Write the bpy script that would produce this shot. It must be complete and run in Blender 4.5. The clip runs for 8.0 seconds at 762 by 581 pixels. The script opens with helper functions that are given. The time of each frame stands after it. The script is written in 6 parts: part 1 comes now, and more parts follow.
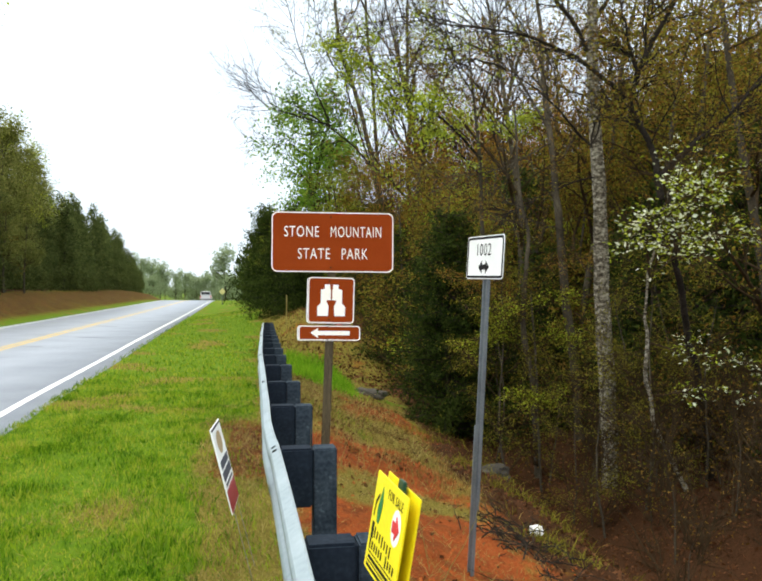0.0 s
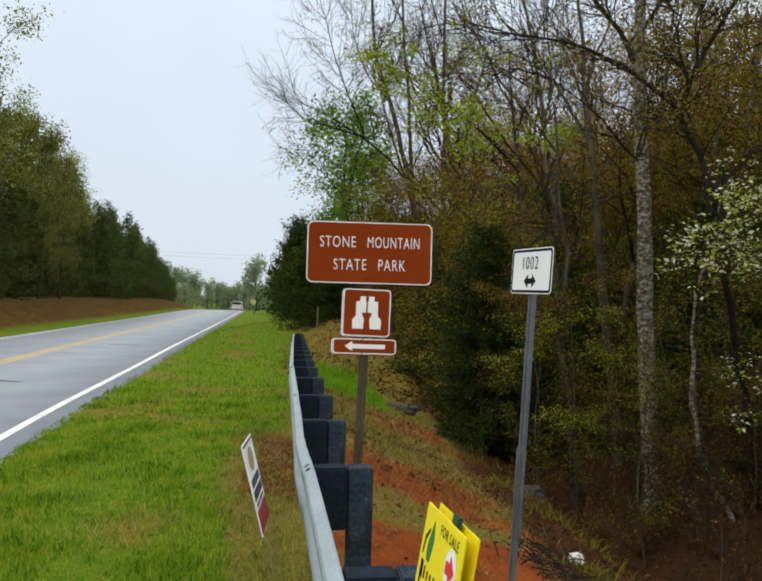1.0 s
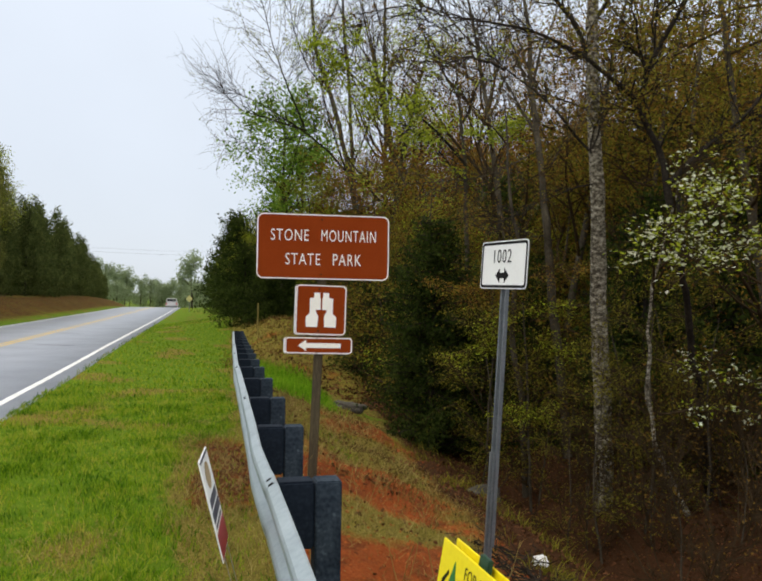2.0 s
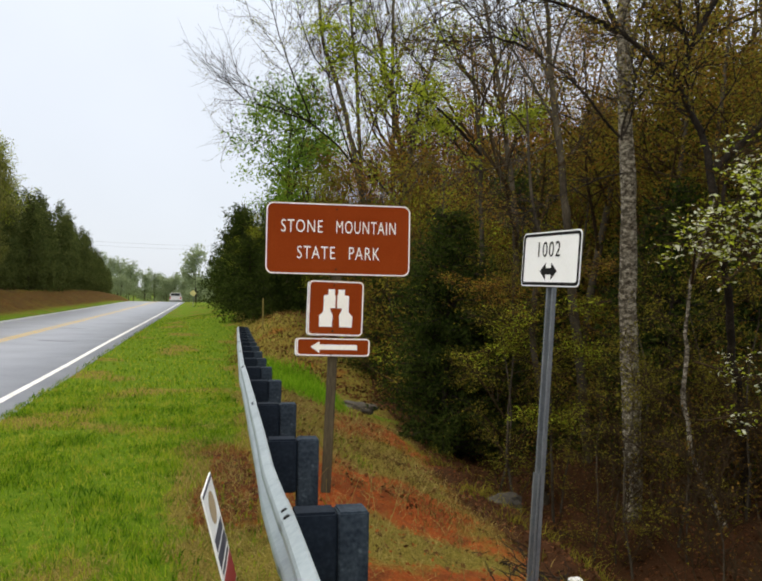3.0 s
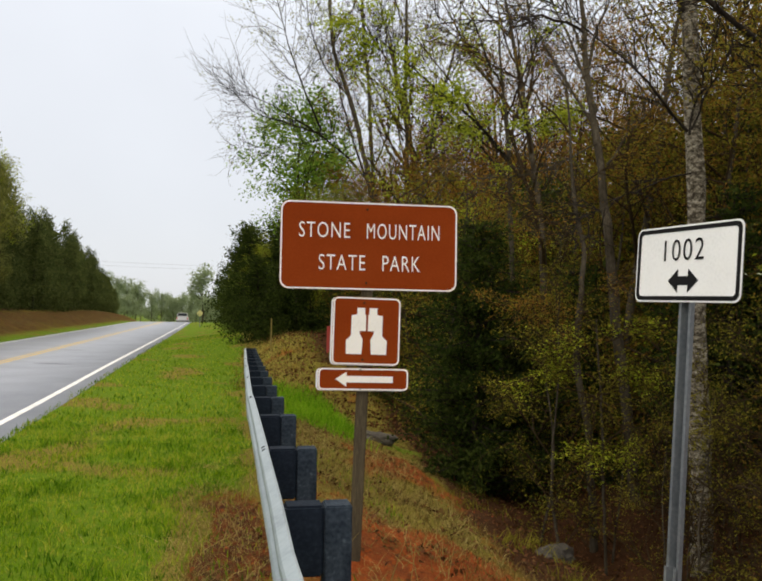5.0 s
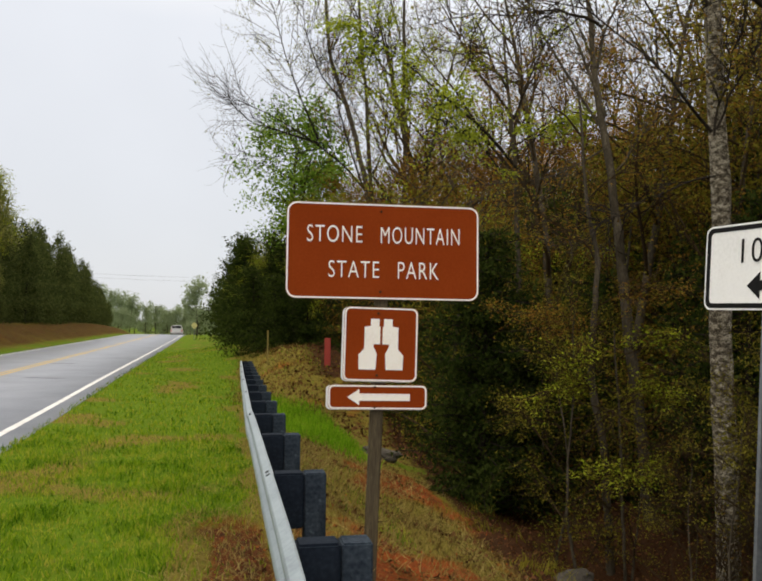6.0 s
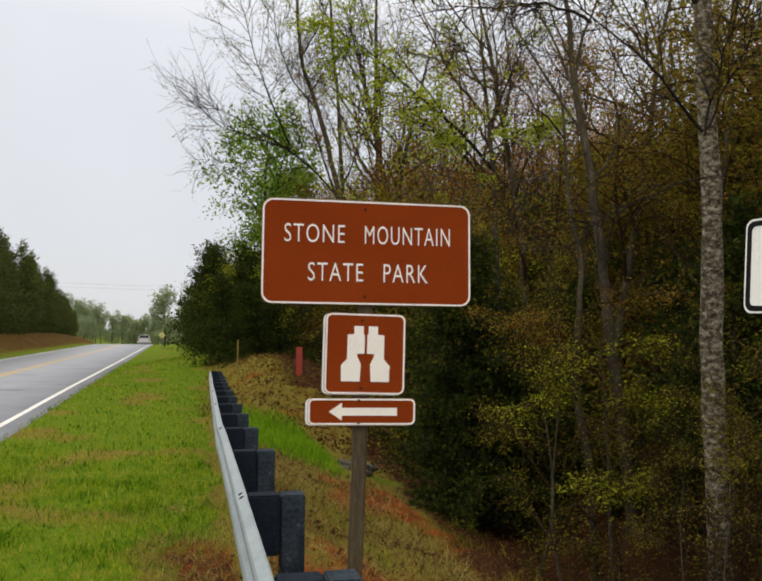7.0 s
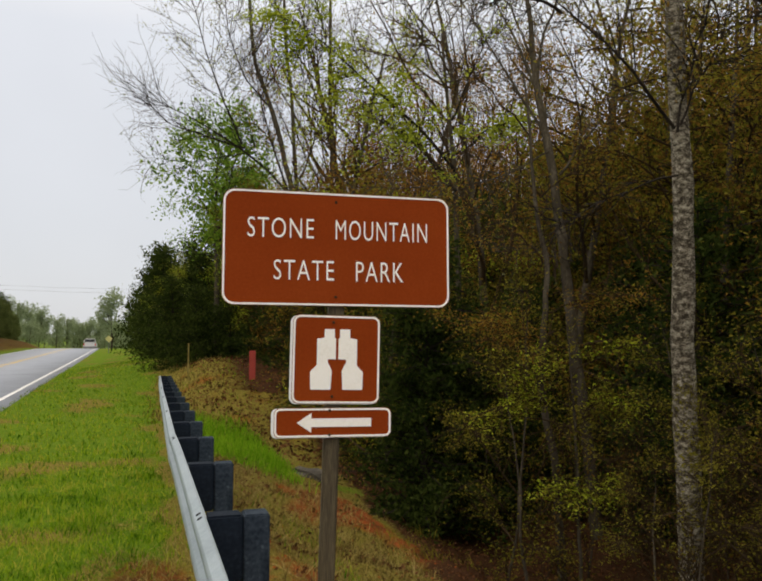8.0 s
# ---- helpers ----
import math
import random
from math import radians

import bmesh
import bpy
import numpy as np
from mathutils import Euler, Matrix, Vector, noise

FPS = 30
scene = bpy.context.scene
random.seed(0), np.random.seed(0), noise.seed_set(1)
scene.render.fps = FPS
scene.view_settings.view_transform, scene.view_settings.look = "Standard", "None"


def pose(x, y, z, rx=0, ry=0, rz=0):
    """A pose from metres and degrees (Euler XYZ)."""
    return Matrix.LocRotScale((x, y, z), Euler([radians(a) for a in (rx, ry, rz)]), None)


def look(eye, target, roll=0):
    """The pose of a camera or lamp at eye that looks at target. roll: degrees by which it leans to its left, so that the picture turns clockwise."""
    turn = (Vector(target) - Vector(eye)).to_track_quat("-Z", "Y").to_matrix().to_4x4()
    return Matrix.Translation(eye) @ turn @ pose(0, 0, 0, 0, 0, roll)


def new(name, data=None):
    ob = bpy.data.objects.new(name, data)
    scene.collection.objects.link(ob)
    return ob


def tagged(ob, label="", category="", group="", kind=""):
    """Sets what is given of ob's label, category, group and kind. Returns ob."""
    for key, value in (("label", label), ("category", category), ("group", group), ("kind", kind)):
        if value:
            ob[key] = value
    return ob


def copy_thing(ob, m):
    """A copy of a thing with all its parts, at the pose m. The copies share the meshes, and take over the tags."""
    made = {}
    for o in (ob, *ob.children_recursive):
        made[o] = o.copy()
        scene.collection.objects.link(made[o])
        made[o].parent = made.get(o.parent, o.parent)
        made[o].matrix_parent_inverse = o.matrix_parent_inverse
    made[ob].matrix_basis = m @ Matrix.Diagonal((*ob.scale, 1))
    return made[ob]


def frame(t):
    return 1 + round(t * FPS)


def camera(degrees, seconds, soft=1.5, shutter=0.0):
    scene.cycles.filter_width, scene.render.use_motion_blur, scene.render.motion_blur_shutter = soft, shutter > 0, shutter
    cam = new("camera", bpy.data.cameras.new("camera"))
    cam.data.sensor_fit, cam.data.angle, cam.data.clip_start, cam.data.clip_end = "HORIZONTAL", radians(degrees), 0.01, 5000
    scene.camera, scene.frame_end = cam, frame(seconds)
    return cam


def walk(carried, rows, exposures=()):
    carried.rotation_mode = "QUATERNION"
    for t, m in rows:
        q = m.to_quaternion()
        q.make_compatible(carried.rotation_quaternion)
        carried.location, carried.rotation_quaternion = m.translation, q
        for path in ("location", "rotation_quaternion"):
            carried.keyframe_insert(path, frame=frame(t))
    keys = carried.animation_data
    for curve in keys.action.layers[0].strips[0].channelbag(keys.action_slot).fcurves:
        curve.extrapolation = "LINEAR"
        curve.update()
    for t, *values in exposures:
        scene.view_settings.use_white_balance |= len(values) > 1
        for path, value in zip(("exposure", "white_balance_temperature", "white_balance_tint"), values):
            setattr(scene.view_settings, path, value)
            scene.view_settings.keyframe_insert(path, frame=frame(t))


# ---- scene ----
cam = camera(53.1, 8.0, soft=2.1)
EXPOSURES = [(0, 0.78, 6430, 4), (0.5, 0.22, 6420, 5), (1, 0.08, 6430, 6), (1.5, 0.06, 6480, 8), (2, 0.14, 6600, 8.5), (3.5, 0.24, 6850, 10), (5.5, 0.12, 7080, 10.5), (7, 0.03, 7120, 11), (8, -0.01, 7120, 11)]
PATH = [
    (0, (0.363, -1.391, 1.634), (0.369, 0.609, 1.628), 0.2),
    (0.5, (0.384, -1.295, 1.635), (0.343, 0.705, 1.648), 1.4),
    (1, (0.293, -1.167, 1.627), (0.22, 0.831, 1.655), 1.4),
    (1.5, (0.174, -1.011, 1.64), (0.252, 0.988, 1.676), 0.7),
    (2, (0.119, -0.809, 1.633), (0.21, 1.188, 1.652), 0.9),
    (2.2, (0.121, -0.708, 1.634), (0.198, 1.291, 1.646), 1.0),
    (3.3, (-0.037, -0.018, 1.655), (0.051, 1.981, 1.66), 1.1),
    (3.5, (-0.049, 0.101, 1.646), (0.058, 2.098, 1.657), 1.2),
    (4, (-0.066, 0.41, 1.653), (-0.028, 2.41, 1.674), 1.4),
    (4.2, (-0.091, 0.541, 1.64), (-0.036, 2.54, 1.673), 1.4),
    (5.3, (-0.187, 1.153, 1.65), (-0.132, 3.151, 1.707), 0.7),
    (5.5, (-0.193, 1.234, 1.66), (-0.167, 3.233, 1.717), 0.9),
    (6, (-0.292, 1.457, 1.64), (-0.216, 3.454, 1.727), 0.7),
    (6.5, (-0.374, 1.645, 1.63), (-0.209, 3.636, 1.725), 0.7),
    (7, (-0.358, 1.848, 1.632), (-0.204, 3.839, 1.743), 0.5),
    (7.5, (-0.388, 2.081, 1.625), (-0.196, 4.068, 1.748), 0.7),
    (8, (-0.44, 2.205, 1.637), (-0.16, 4.182, 1.755), 0.2),
]
walk(cam, [(t, look(eye, target, roll)) for t, eye, target, roll in PATH], exposures=EXPOSURES)

# ---------------------------------------------------------------- sky and light
world = bpy.data.worlds.new("overcast_sky")
scene.world = world
world.use_nodes = True
wn, wl = world.node_tree.nodes, world.node_tree.links
wn.clear()
sky = wn.new("ShaderNodeTexSky")
sky.sky_type, sky.sun_disc, sky.sun_elevation, sky.sun_rotation = "NISHITA", False, radians(52), radians(-60)
place = wn.new("ShaderNodeTexCoord")
height = wn.new("ShaderNodeSeparateXYZ")
rise = wn.new("ShaderNodeValToRGB")
rise.color_ramp.elements[0].position, rise.color_ramp.elements[0].color = 0.0, (6.8, 7.35, 8.3, 1)
rise.color_ramp.elements[1].position, rise.color_ramp.elements[1].color = 1.0, (21.5, 20.2, 18.4, 1)
low = rise.color_ramp.elements.new(0.36)
low.color = (7.65, 8.3, 9.45, 1)
cloud = wn.new("ShaderNodeTexNoise")
cloud.inputs["Scale"].default_value, cloud.inputs["Detail"].default_value = 1.6, 5
veil = wn.new("ShaderNodeMapRange")
veil.inputs["To Min"].default_value, veil.inputs["To Max"].default_value = 0.84, 1.16
thick = wn.new("ShaderNodeVectorMath")
thick.operation = "SCALE"
mix = wn.new("ShaderNodeMix")
mix.data_type, mix.inputs["Factor"].default_value = "RGBA", 0.9
back = wn.new("ShaderNodeBackground")
back.inputs["Strength"].default_value = 0.1
wout = wn.new("ShaderNodeOutputWorld")
wl.new(place.outputs["Generated"], height.inputs[0])
wl.new(height.outputs["Z"], rise.inputs["Fac"])
wl.new(cloud.outputs["Fac"], veil.inputs["Value"])
wl.new(rise.outputs["Color"], thick.inputs[0]), wl.new(veil.outputs["Result"], thick.inputs["Scale"])
wl.new(sky.outputs["Color"], mix.inputs["A"])
wl.new(thick.outputs["Vector"], mix.inputs["B"])
wl.new(mix.outputs["Result"], back.inputs["Color"])
wl.new(back.outputs["Background"], wout.inputs["Surface"])
sun = new("sun", bpy.data.lights.new("sun", "SUN"))
sun.data.energy, sun.data.angle, sun.data.color = 0.8, radians(35), (1.0, 0.96, 0.88)
sun.matrix_world = look((-20, -12, 30), (0, 6, 0))


# ---------------------------------------------------------------- materials
def material(name, colors, scale=8.0, rough=0.8, metal=0.0, bump=0.3, fine=60.0, island=0.0, spec=0.5, stretch=None, through_light=0.0, span=0.4):
    """A node material: a ramp of colours over two sizes of noise, with relief; island varies it from piece to piece."""
    m = bpy.data.materials.new(name)
    m.use_nodes = True
    n, l = m.node_tree.nodes, m.node_tree.links
    bsdf = n["Principled BSDF"]
    bsdf.inputs["Roughness"].default_value, bsdf.inputs["Metallic"].default_value = rough, metal
    bsdf.inputs["Specular IOR Level"].default_value = spec
    coord = n.new("ShaderNodeTexCoord")
    src = coord.outputs["Object"]
    if stretch:
        mp = n.new("ShaderNodeMapping")
        mp.inputs["Scale"].default_value = stretch
        l.new(src, mp.inputs["Vector"])
        src = mp.outputs["Vector"]
    big, small = n.new("ShaderNodeTexNoise"), n.new("ShaderNodeTexNoise")
    big.inputs["Scale"].default_value, big.inputs["Detail"].default_value = scale, 6
    small.inputs["Scale"].default_value, small.inputs["Detail"].default_value = fine, 4
    l.new(src, big.inputs["Vector"]), l.new(src, small.inputs["Vector"])
    add = n.new("ShaderNodeMath")
    add.operation = "MULTIPLY_ADD"
    add.inputs[1].default_value = 0.45
    l.new(small.outputs["Fac"], add.inputs[0])
    half = n.new("ShaderNodeMath")
    half.operation = "MULTIPLY"
    half.inputs[1].default_value = 0.55
    l.new(big.outputs["Fac"], half.inputs[0]), l.new(half.outputs[0], add.inputs[2])
    fac = add.outputs[0]
    if island:
        geo = n.new("ShaderNodeNewGeometry")
        isl = n.new("ShaderNodeMath")
        isl.operation, isl.inputs[1].default_value = "MULTIPLY_ADD", island
        sub = n.new("ShaderNodeMath")
        sub.operation, sub.inputs[1].default_value = "SUBTRACT", island / 2
        l.new(geo.outputs["Random Per Island"], isl.inputs[0]), l.new(fac, isl.inputs[2]), l.new(isl.outputs[0], sub.inputs[0])
        fac = sub.outputs[0]
    r = n.new("ShaderNodeValToRGB")
    el = r.color_ramp.elements
    while len(el) < len(colors):
        el.new(0.5)
    for i, c in enumerate(colors):
        el[i].position, el[i].color = 0.5 - span / 2 + span * i / max(1, len(colors) - 1), (*c, 1)
    l.new(fac, r.inputs["Fac"])
    l.new(r.outputs["Color"], bsdf.inputs["Base Color"])
    if bump:
        b = n.new("ShaderNodeBump")
        b.inputs["Strength"].default_value, b.inputs["Distance"].default_value = bump, 0.01
        l.new(fac, b.inputs["Height"]), l.new(b.outputs["Normal"], bsdf.inputs["Normal"])
    if through_light:
        tr = n.new("ShaderNodeBsdfTranslucent")
        mx = n.new("ShaderNodeMixShader")
        mx.inputs["Fac"].default_value = through_light
        l.new(r.outputs["Color"], tr.inputs["Color"])
        l.new(bsdf.outputs[0], mx.inputs[1]), l.new(tr.outputs[0], mx.inputs[2])
        l.new(mx.outputs[0], n["Material Output"].inputs["Surface"])
    return m


M_ASPHALT = material("worn_asphalt", [(0.185, 0.205, 0.25), (0.255, 0.28, 0.335), (0.32, 0.345, 0.4)], 0.7, 0.45, bump=0.5, fine=90)
M_TAR = material("dark_tar", [(0.04, 0.042, 0.046), (0.075, 0.078, 0.085), (0.12, 0.124, 0.135)], 6, 0.6, bump=0.3)
M_WHITE_LINE = material("white_line_paint", [(0.45, 0.45, 0.45), (0.75, 0.75, 0.75), (0.8, 0.8, 0.8)], 3, 0.6, bump=0.1)
M_YELLOW_LINE = material("yellow_line_paint", [(0.45, 0.3, 0.06), (0.7, 0.48, 0.1), (0.72, 0.5, 0.1)], 3, 0.6, bump=0.1)
M_STEEL = material("galvanised_steel", [(0.22, 0.265, 0.3), (0.29, 0.35, 0.385), (0.35, 0.41, 0.445)], 3, 0.5, 0.25, 0.03, 30)
M_POST = material("dark_weathered_post", [(0.009, 0.014, 0.022), (0.02, 0.029, 0.042), (0.04, 0.055, 0.073), (0.11, 0.14, 0.165)], 6, 0.8, 0, 0.4, 45, spec=0.08)
M_BLOCK = material("near_black_block", [(0.006, 0.009, 0.015), (0.012, 0.018, 0.028), (0.025, 0.035, 0.05)], 6, 0.8, 0, 0.3, 45, spec=0.08)
M_WOOD = material("weathered_wood", [(0.025, 0.018, 0.008), (0.068, 0.052, 0.026), (0.14, 0.112, 0.062)], 6, 0.9, 0, 0.6, 60, stretch=(3, 3, 0.25))
M_BROWN = material("brown_sign_sheeting", [(0.19, 0.029, 0.0058), (0.23, 0.038, 0.007), (0.265, 0.049, 0.01)], 2.2, 0.6, 0, 0.02, 90, spec=0.03)
M_WHITE = material("white_sign_sheeting", [(0.8, 0.76, 0.68), (0.9, 0.87, 0.81), (0.92, 0.9, 0.85)], 5, 0.45, 0, 0.02, 90)
M_PLATE = material("white_plate", [(0.72, 0.73, 0.72), (0.82, 0.83, 0.82), (0.86, 0.87, 0.86)], 4, 0.4, 0, 0.02, 90)
M_BLACK = material("black_sign_ink", [(0.006, 0.006, 0.006), (0.012, 0.012, 0.012)], 5, 0.5, 0, 0, spec=0.08)
M_ALU = material("aluminium_back", [(0.4, 0.4, 0.4), (0.5, 0.5, 0.5)], 5, 0.45, 0.7, 0.05)
M_GREYPOST = material("grey_channel_post", [(0.10, 0.115, 0.13), (0.16, 0.18, 0.195), (0.22, 0.24, 0.25)], 6, 0.5, 0.4, 0.1, 60)
M_SIGN_YELLOW = material("yellow_plastic", [(0.75, 0.6, 0.004), (0.85, 0.7, 0.006), (0.88, 0.74, 0.01)], 4, 0.45, 0, 0.02)
M_GREEN_INK = material("green_ink", [(0.01, 0.13, 0.03), (0.015, 0.17, 0.04)], 4, 0.5, 0, 0)
M_GREEN_METAL = material("green_painted_metal", [(0.01, 0.05, 0.03), (0.015, 0.07, 0.04)], 4, 0.45, 0.2, 0.05)
M_RED_INK = material("red_ink", [(0.55, 0.02, 0.02), (0.65, 0.03, 0.03)], 4, 0.5, 0, 0)
M_DARKRED = material("dark_red_ink", [(0.28, 0.02, 0.025), (0.36, 0.03, 0.03)], 4, 0.5, 0, 0)
M_TAN = material("tan_print", [(0.3, 0.21, 0.1), (0.4, 0.3, 0.17)], 6, 0.5, 0, 0)
M_NAVY = material("dark_print", [(0.02, 0.02, 0.04), (0.035, 0.03, 0.05)], 6, 0.5, 0, 0)
M_WIRE = material("steel_wire", [(0.2, 0.2, 0.2), (0.3, 0.3, 0.3)], 6, 0.5, 0.7, 0)
M_BARK = material("grey_bark", [(0.028, 0.023, 0.015), (0.064, 0.053, 0.037), (0.12, 0.102, 0.074)], 5, 0.95, 0, 0.8, 40, stretch=(1, 1, 0.35), spec=0.05)
M_BARK_PALE = material("mottled_pale_bark", [(0.018, 0.014, 0.009), (0.04, 0.032, 0.022), (0.075, 0.064, 0.046), (0.23, 0.205, 0.155), (0.44, 0.405, 0.325), (0.52, 0.48, 0.39)], 16, 0.9, 0, 1.0, 70, stretch=(1, 1, 1.5), spec=0.05)
M_BARK_DARK = material("dark_bark", [(0.012, 0.01, 0.008), (0.027, 0.022, 0.017), (0.055, 0.046, 0.037)], 5, 0.95, 0, 0.8, 40, spec=0.05)
M_TWIG = material("twig_bark", [(0.03, 0.02, 0.01), (0.065, 0.044, 0.024)], 5, 0.9, 0, 0.2, spec=0.02)


def leaf_material(name, colors, rough=0.75):
    return material(name, colors, 0.6, rough, 0, 0, 9, island=0.45, spec=0.02, through_light=0.5)


M_LEAF_LIME = leaf_material("lime_spring_leaf", [(0.17, 0.22, 0.012), (0.32, 0.4, 0.025), (0.46, 0.52, 0.05)])
M_LEAF_BRIGHT = leaf_material("bright_green_leaf", [(0.075, 0.155, 0.013), (0.15, 0.27, 0.026), (0.28, 0.4, 0.055)])
M_LEAF_OLIVE = leaf_material("olive_leaf", [(0.092, 0.083, 0.011), (0.18, 0.163, 0.02), (0.28, 0.25, 0.034)])
M_LEAF_RUST = leaf_material("rust_spring_leaf", [(0.135, 0.068, 0.013), (0.235, 0.125, 0.021), (0.33, 0.2, 0.034)])
M_LEAF_ORANGE = leaf_material("orange_brown_bud", [(0.19, 0.085, 0.012), (0.31, 0.15, 0.02), (0.41, 0.23, 0.035)])
M_LEAF_BROWN = leaf_material("dull_brown_leaf", [(0.085, 0.048, 0.012), (0.165, 0.095, 0.02), (0.25, 0.155, 0.033)])
M_LEAF_DARK = leaf_material("dark_evergreen", [(0.018, 0.03, 0.006), (0.038, 0.058, 0.011), (0.075, 0.098, 0.02)], 0.7)
M_LEAF_PINE = leaf_material("pine_needles", [(0.045, 0.064, 0.017), (0.085, 0.108, 0.03), (0.145, 0.165, 0.048)], 0.7)
M_LEAF_PALE = leaf_material("pale_spring_leaf", [(0.16, 0.17, 0.07), (0.28, 0.3, 0.13), (0.42, 0.42, 0.22)])
M_LEAF_SOFT = leaf_material("soft_yellow_green_leaf", [(0.1, 0.11, 0.025), (0.18, 0.19, 0.045), (0.27, 0.27, 0.08)])
# far leaves: the haze of distance is mixed into this pale colour
M_LEAF_MIST = leaf_material("haze_paled_far_leaf", [(0.21, 0.265, 0.14), (0.275, 0.335, 0.185), (0.34, 0.4, 0.24)])
M_BLOSSOM = leaf_material("white_blossom", [(0.5, 0.55, 0.32), (0.7, 0.74, 0.52), (0.8, 0.82, 0.66)])
M_GRASS = material("grass_blade", [(0.035, 0.1, 0.005), (0.12, 0.235, 0.01), (0.26, 0.36, 0.018), (0.4, 0.37, 0.06)], 1.6, 0.75, 0, 0, 9, island=0.24, spec=0.02, through_light=0.45, span=0.3)
M_GRASS_RICH = leaf_material("rich_grass_blade", [(0.1, 0.24, 0.01), (0.18, 0.38, 0.016), (0.28, 0.48, 0.03)])
M_STRAW = leaf_material("dry_straw", [(0.13, 0.1, 0.03), (0.29, 0.23, 0.075), (0.44, 0.36, 0.14)])
M_LITTER = leaf_material("dead_leaf", [(0.04, 0.018, 0.008), (0.11, 0.047, 0.019), (0.22, 0.105, 0.05)])
M_PAPER = material("litter_paper", [(0.6, 0.6, 0.6), (0.75, 0.75, 0.75)], 20, 0.7, 0, 0.3)
M_ROCK = material("grey_rock", [(0.025, 0.021, 0.016), (0.055, 0.047, 0.037), (0.1, 0.088, 0.07)], 7, 0.9, 0, 0.9, 40)


# ---------------------------------------------------------------- mesh helpers
def tri_mesh(name, verts, faces):
    """A mesh from arrays; all the faces have the same number of corners."""
    me = bpy.data.meshes.new(name)
    verts, faces = np.asarray(verts, np.float32), np.asarray(faces, np.int32)
    k = faces.shape[1]
    me.vertices.add(len(verts))
    me.vertices.foreach_set("co", verts.ravel())
    me.loops.add(faces.size)
    me.loops.foreach_set("vertex_index", faces.ravel())
    me.polygons.add(len(faces))
    me.polygons.foreach_set("loop_start", np.arange(0, faces.size, k, dtype=np.int32))
    me.update(calc_edges=True)
    return me


def smooth(me):
    me.polygons.foreach_set("use_smooth", np.ones(len(me.polygons), bool))
    return me


def part(name, bm, mat, parent=None, label=""):
    """Links a bmesh, or a mesh, as one object under a thing or a part."""
    if isinstance(bm, bmesh.types.BMesh):
        me = bpy.data.meshes.new(name)
        bm.to_mesh(me)
        bm.free()
    else:
        me = bm
    if mat and not me.materials:
        me.materials.append(mat)
    ob = new(name, me)
    ob.parent = parent
    if label:
        tagged(ob, label)
    return ob


def thing(name, m, label, category, group="", kind=""):
    ob = new(name)
    ob.empty_display_size = 0.1
    ob.matrix_world = m
    return tagged(ob, label, category, group, kind)


def box(sx, sy, sz, at=(0, 0, 0), bevel=0.0, bm=None):
    """A bevelled block of that size with its centre at the given place."""
    own = bmesh.new()
    bmesh.ops.create_cube(own, size=1.0)
    for v in own.verts:
        v.co = Vector((v.co.x * sx, v.co.y * sy, v.co.z * sz))
    if bevel:
        bmesh.ops.bevel(own, geom=own.edges[:], offset=bevel, segments=2, affect="EDGES")
    bmesh.ops.translate(own, verts=own.verts, vec=at)
    if bm is None:
        return own
    me = bpy.data.meshes.new("piece")
    own.to_mesh(me), own.free()
    bm.from_mesh(me)
    bpy.data.meshes.remove(me)
    return bm


def prism(outline, y0, y1, bevel=0.0):
    """A plate in the x-z plane, from an outline, between two depths."""
    bm = bmesh.new()
    a = [bm.verts.new((x, y0, z)) for x, z in outline]
    b = [bm.verts.new((x, y1, z)) for x, z in outline]
    bm.faces.new(a), bm.faces.new(b[::-1])
    for i in range(len(a)):
        j = (i + 1) % len(a)
        bm.faces.new((a[j], a[i], b[i], b[j]))
    bmesh.ops.recalc_face_normals(bm, faces=bm.faces[:])
    return bm


def rounded(w, h, r, cx=0.0, cz=0.0, n=7):
    """The outline of a plate with round corners."""
    out = []
    for k, (sx, sz) in enumerate(((1, 1), (-1, 1), (-1, -1), (1, -1))):
        for i in range(n):
            a = radians(90 * k + 90 * i / (n - 1))
            out.append((cx + sx * (w / 2 - r) + r * math.cos(a), cz + sz * (h / 2 - r) + r * math.sin(a)))
    return out


def ring(outer, inner, y0, y1):
    """A flat border between two outlines of the same count."""
    bm = bmesh.new()
    rows = [[bm.verts.new((x, y, z)) for x, z in o] for o, y in ((outer, y0), (inner, y0), (inner, y1), (outer, y1))]
    n = len(outer)
    for a, b in ((0, 1), (1, 2), (2, 3), (3, 0)):
        for i in range(n):
            j = (i + 1) % n
            bm.faces.new((rows[a][i], rows[a][j], rows[b][j], rows[b][i]))
    bmesh.ops.recalc_face_normals(bm, faces=bm.faces[:])
    return bm


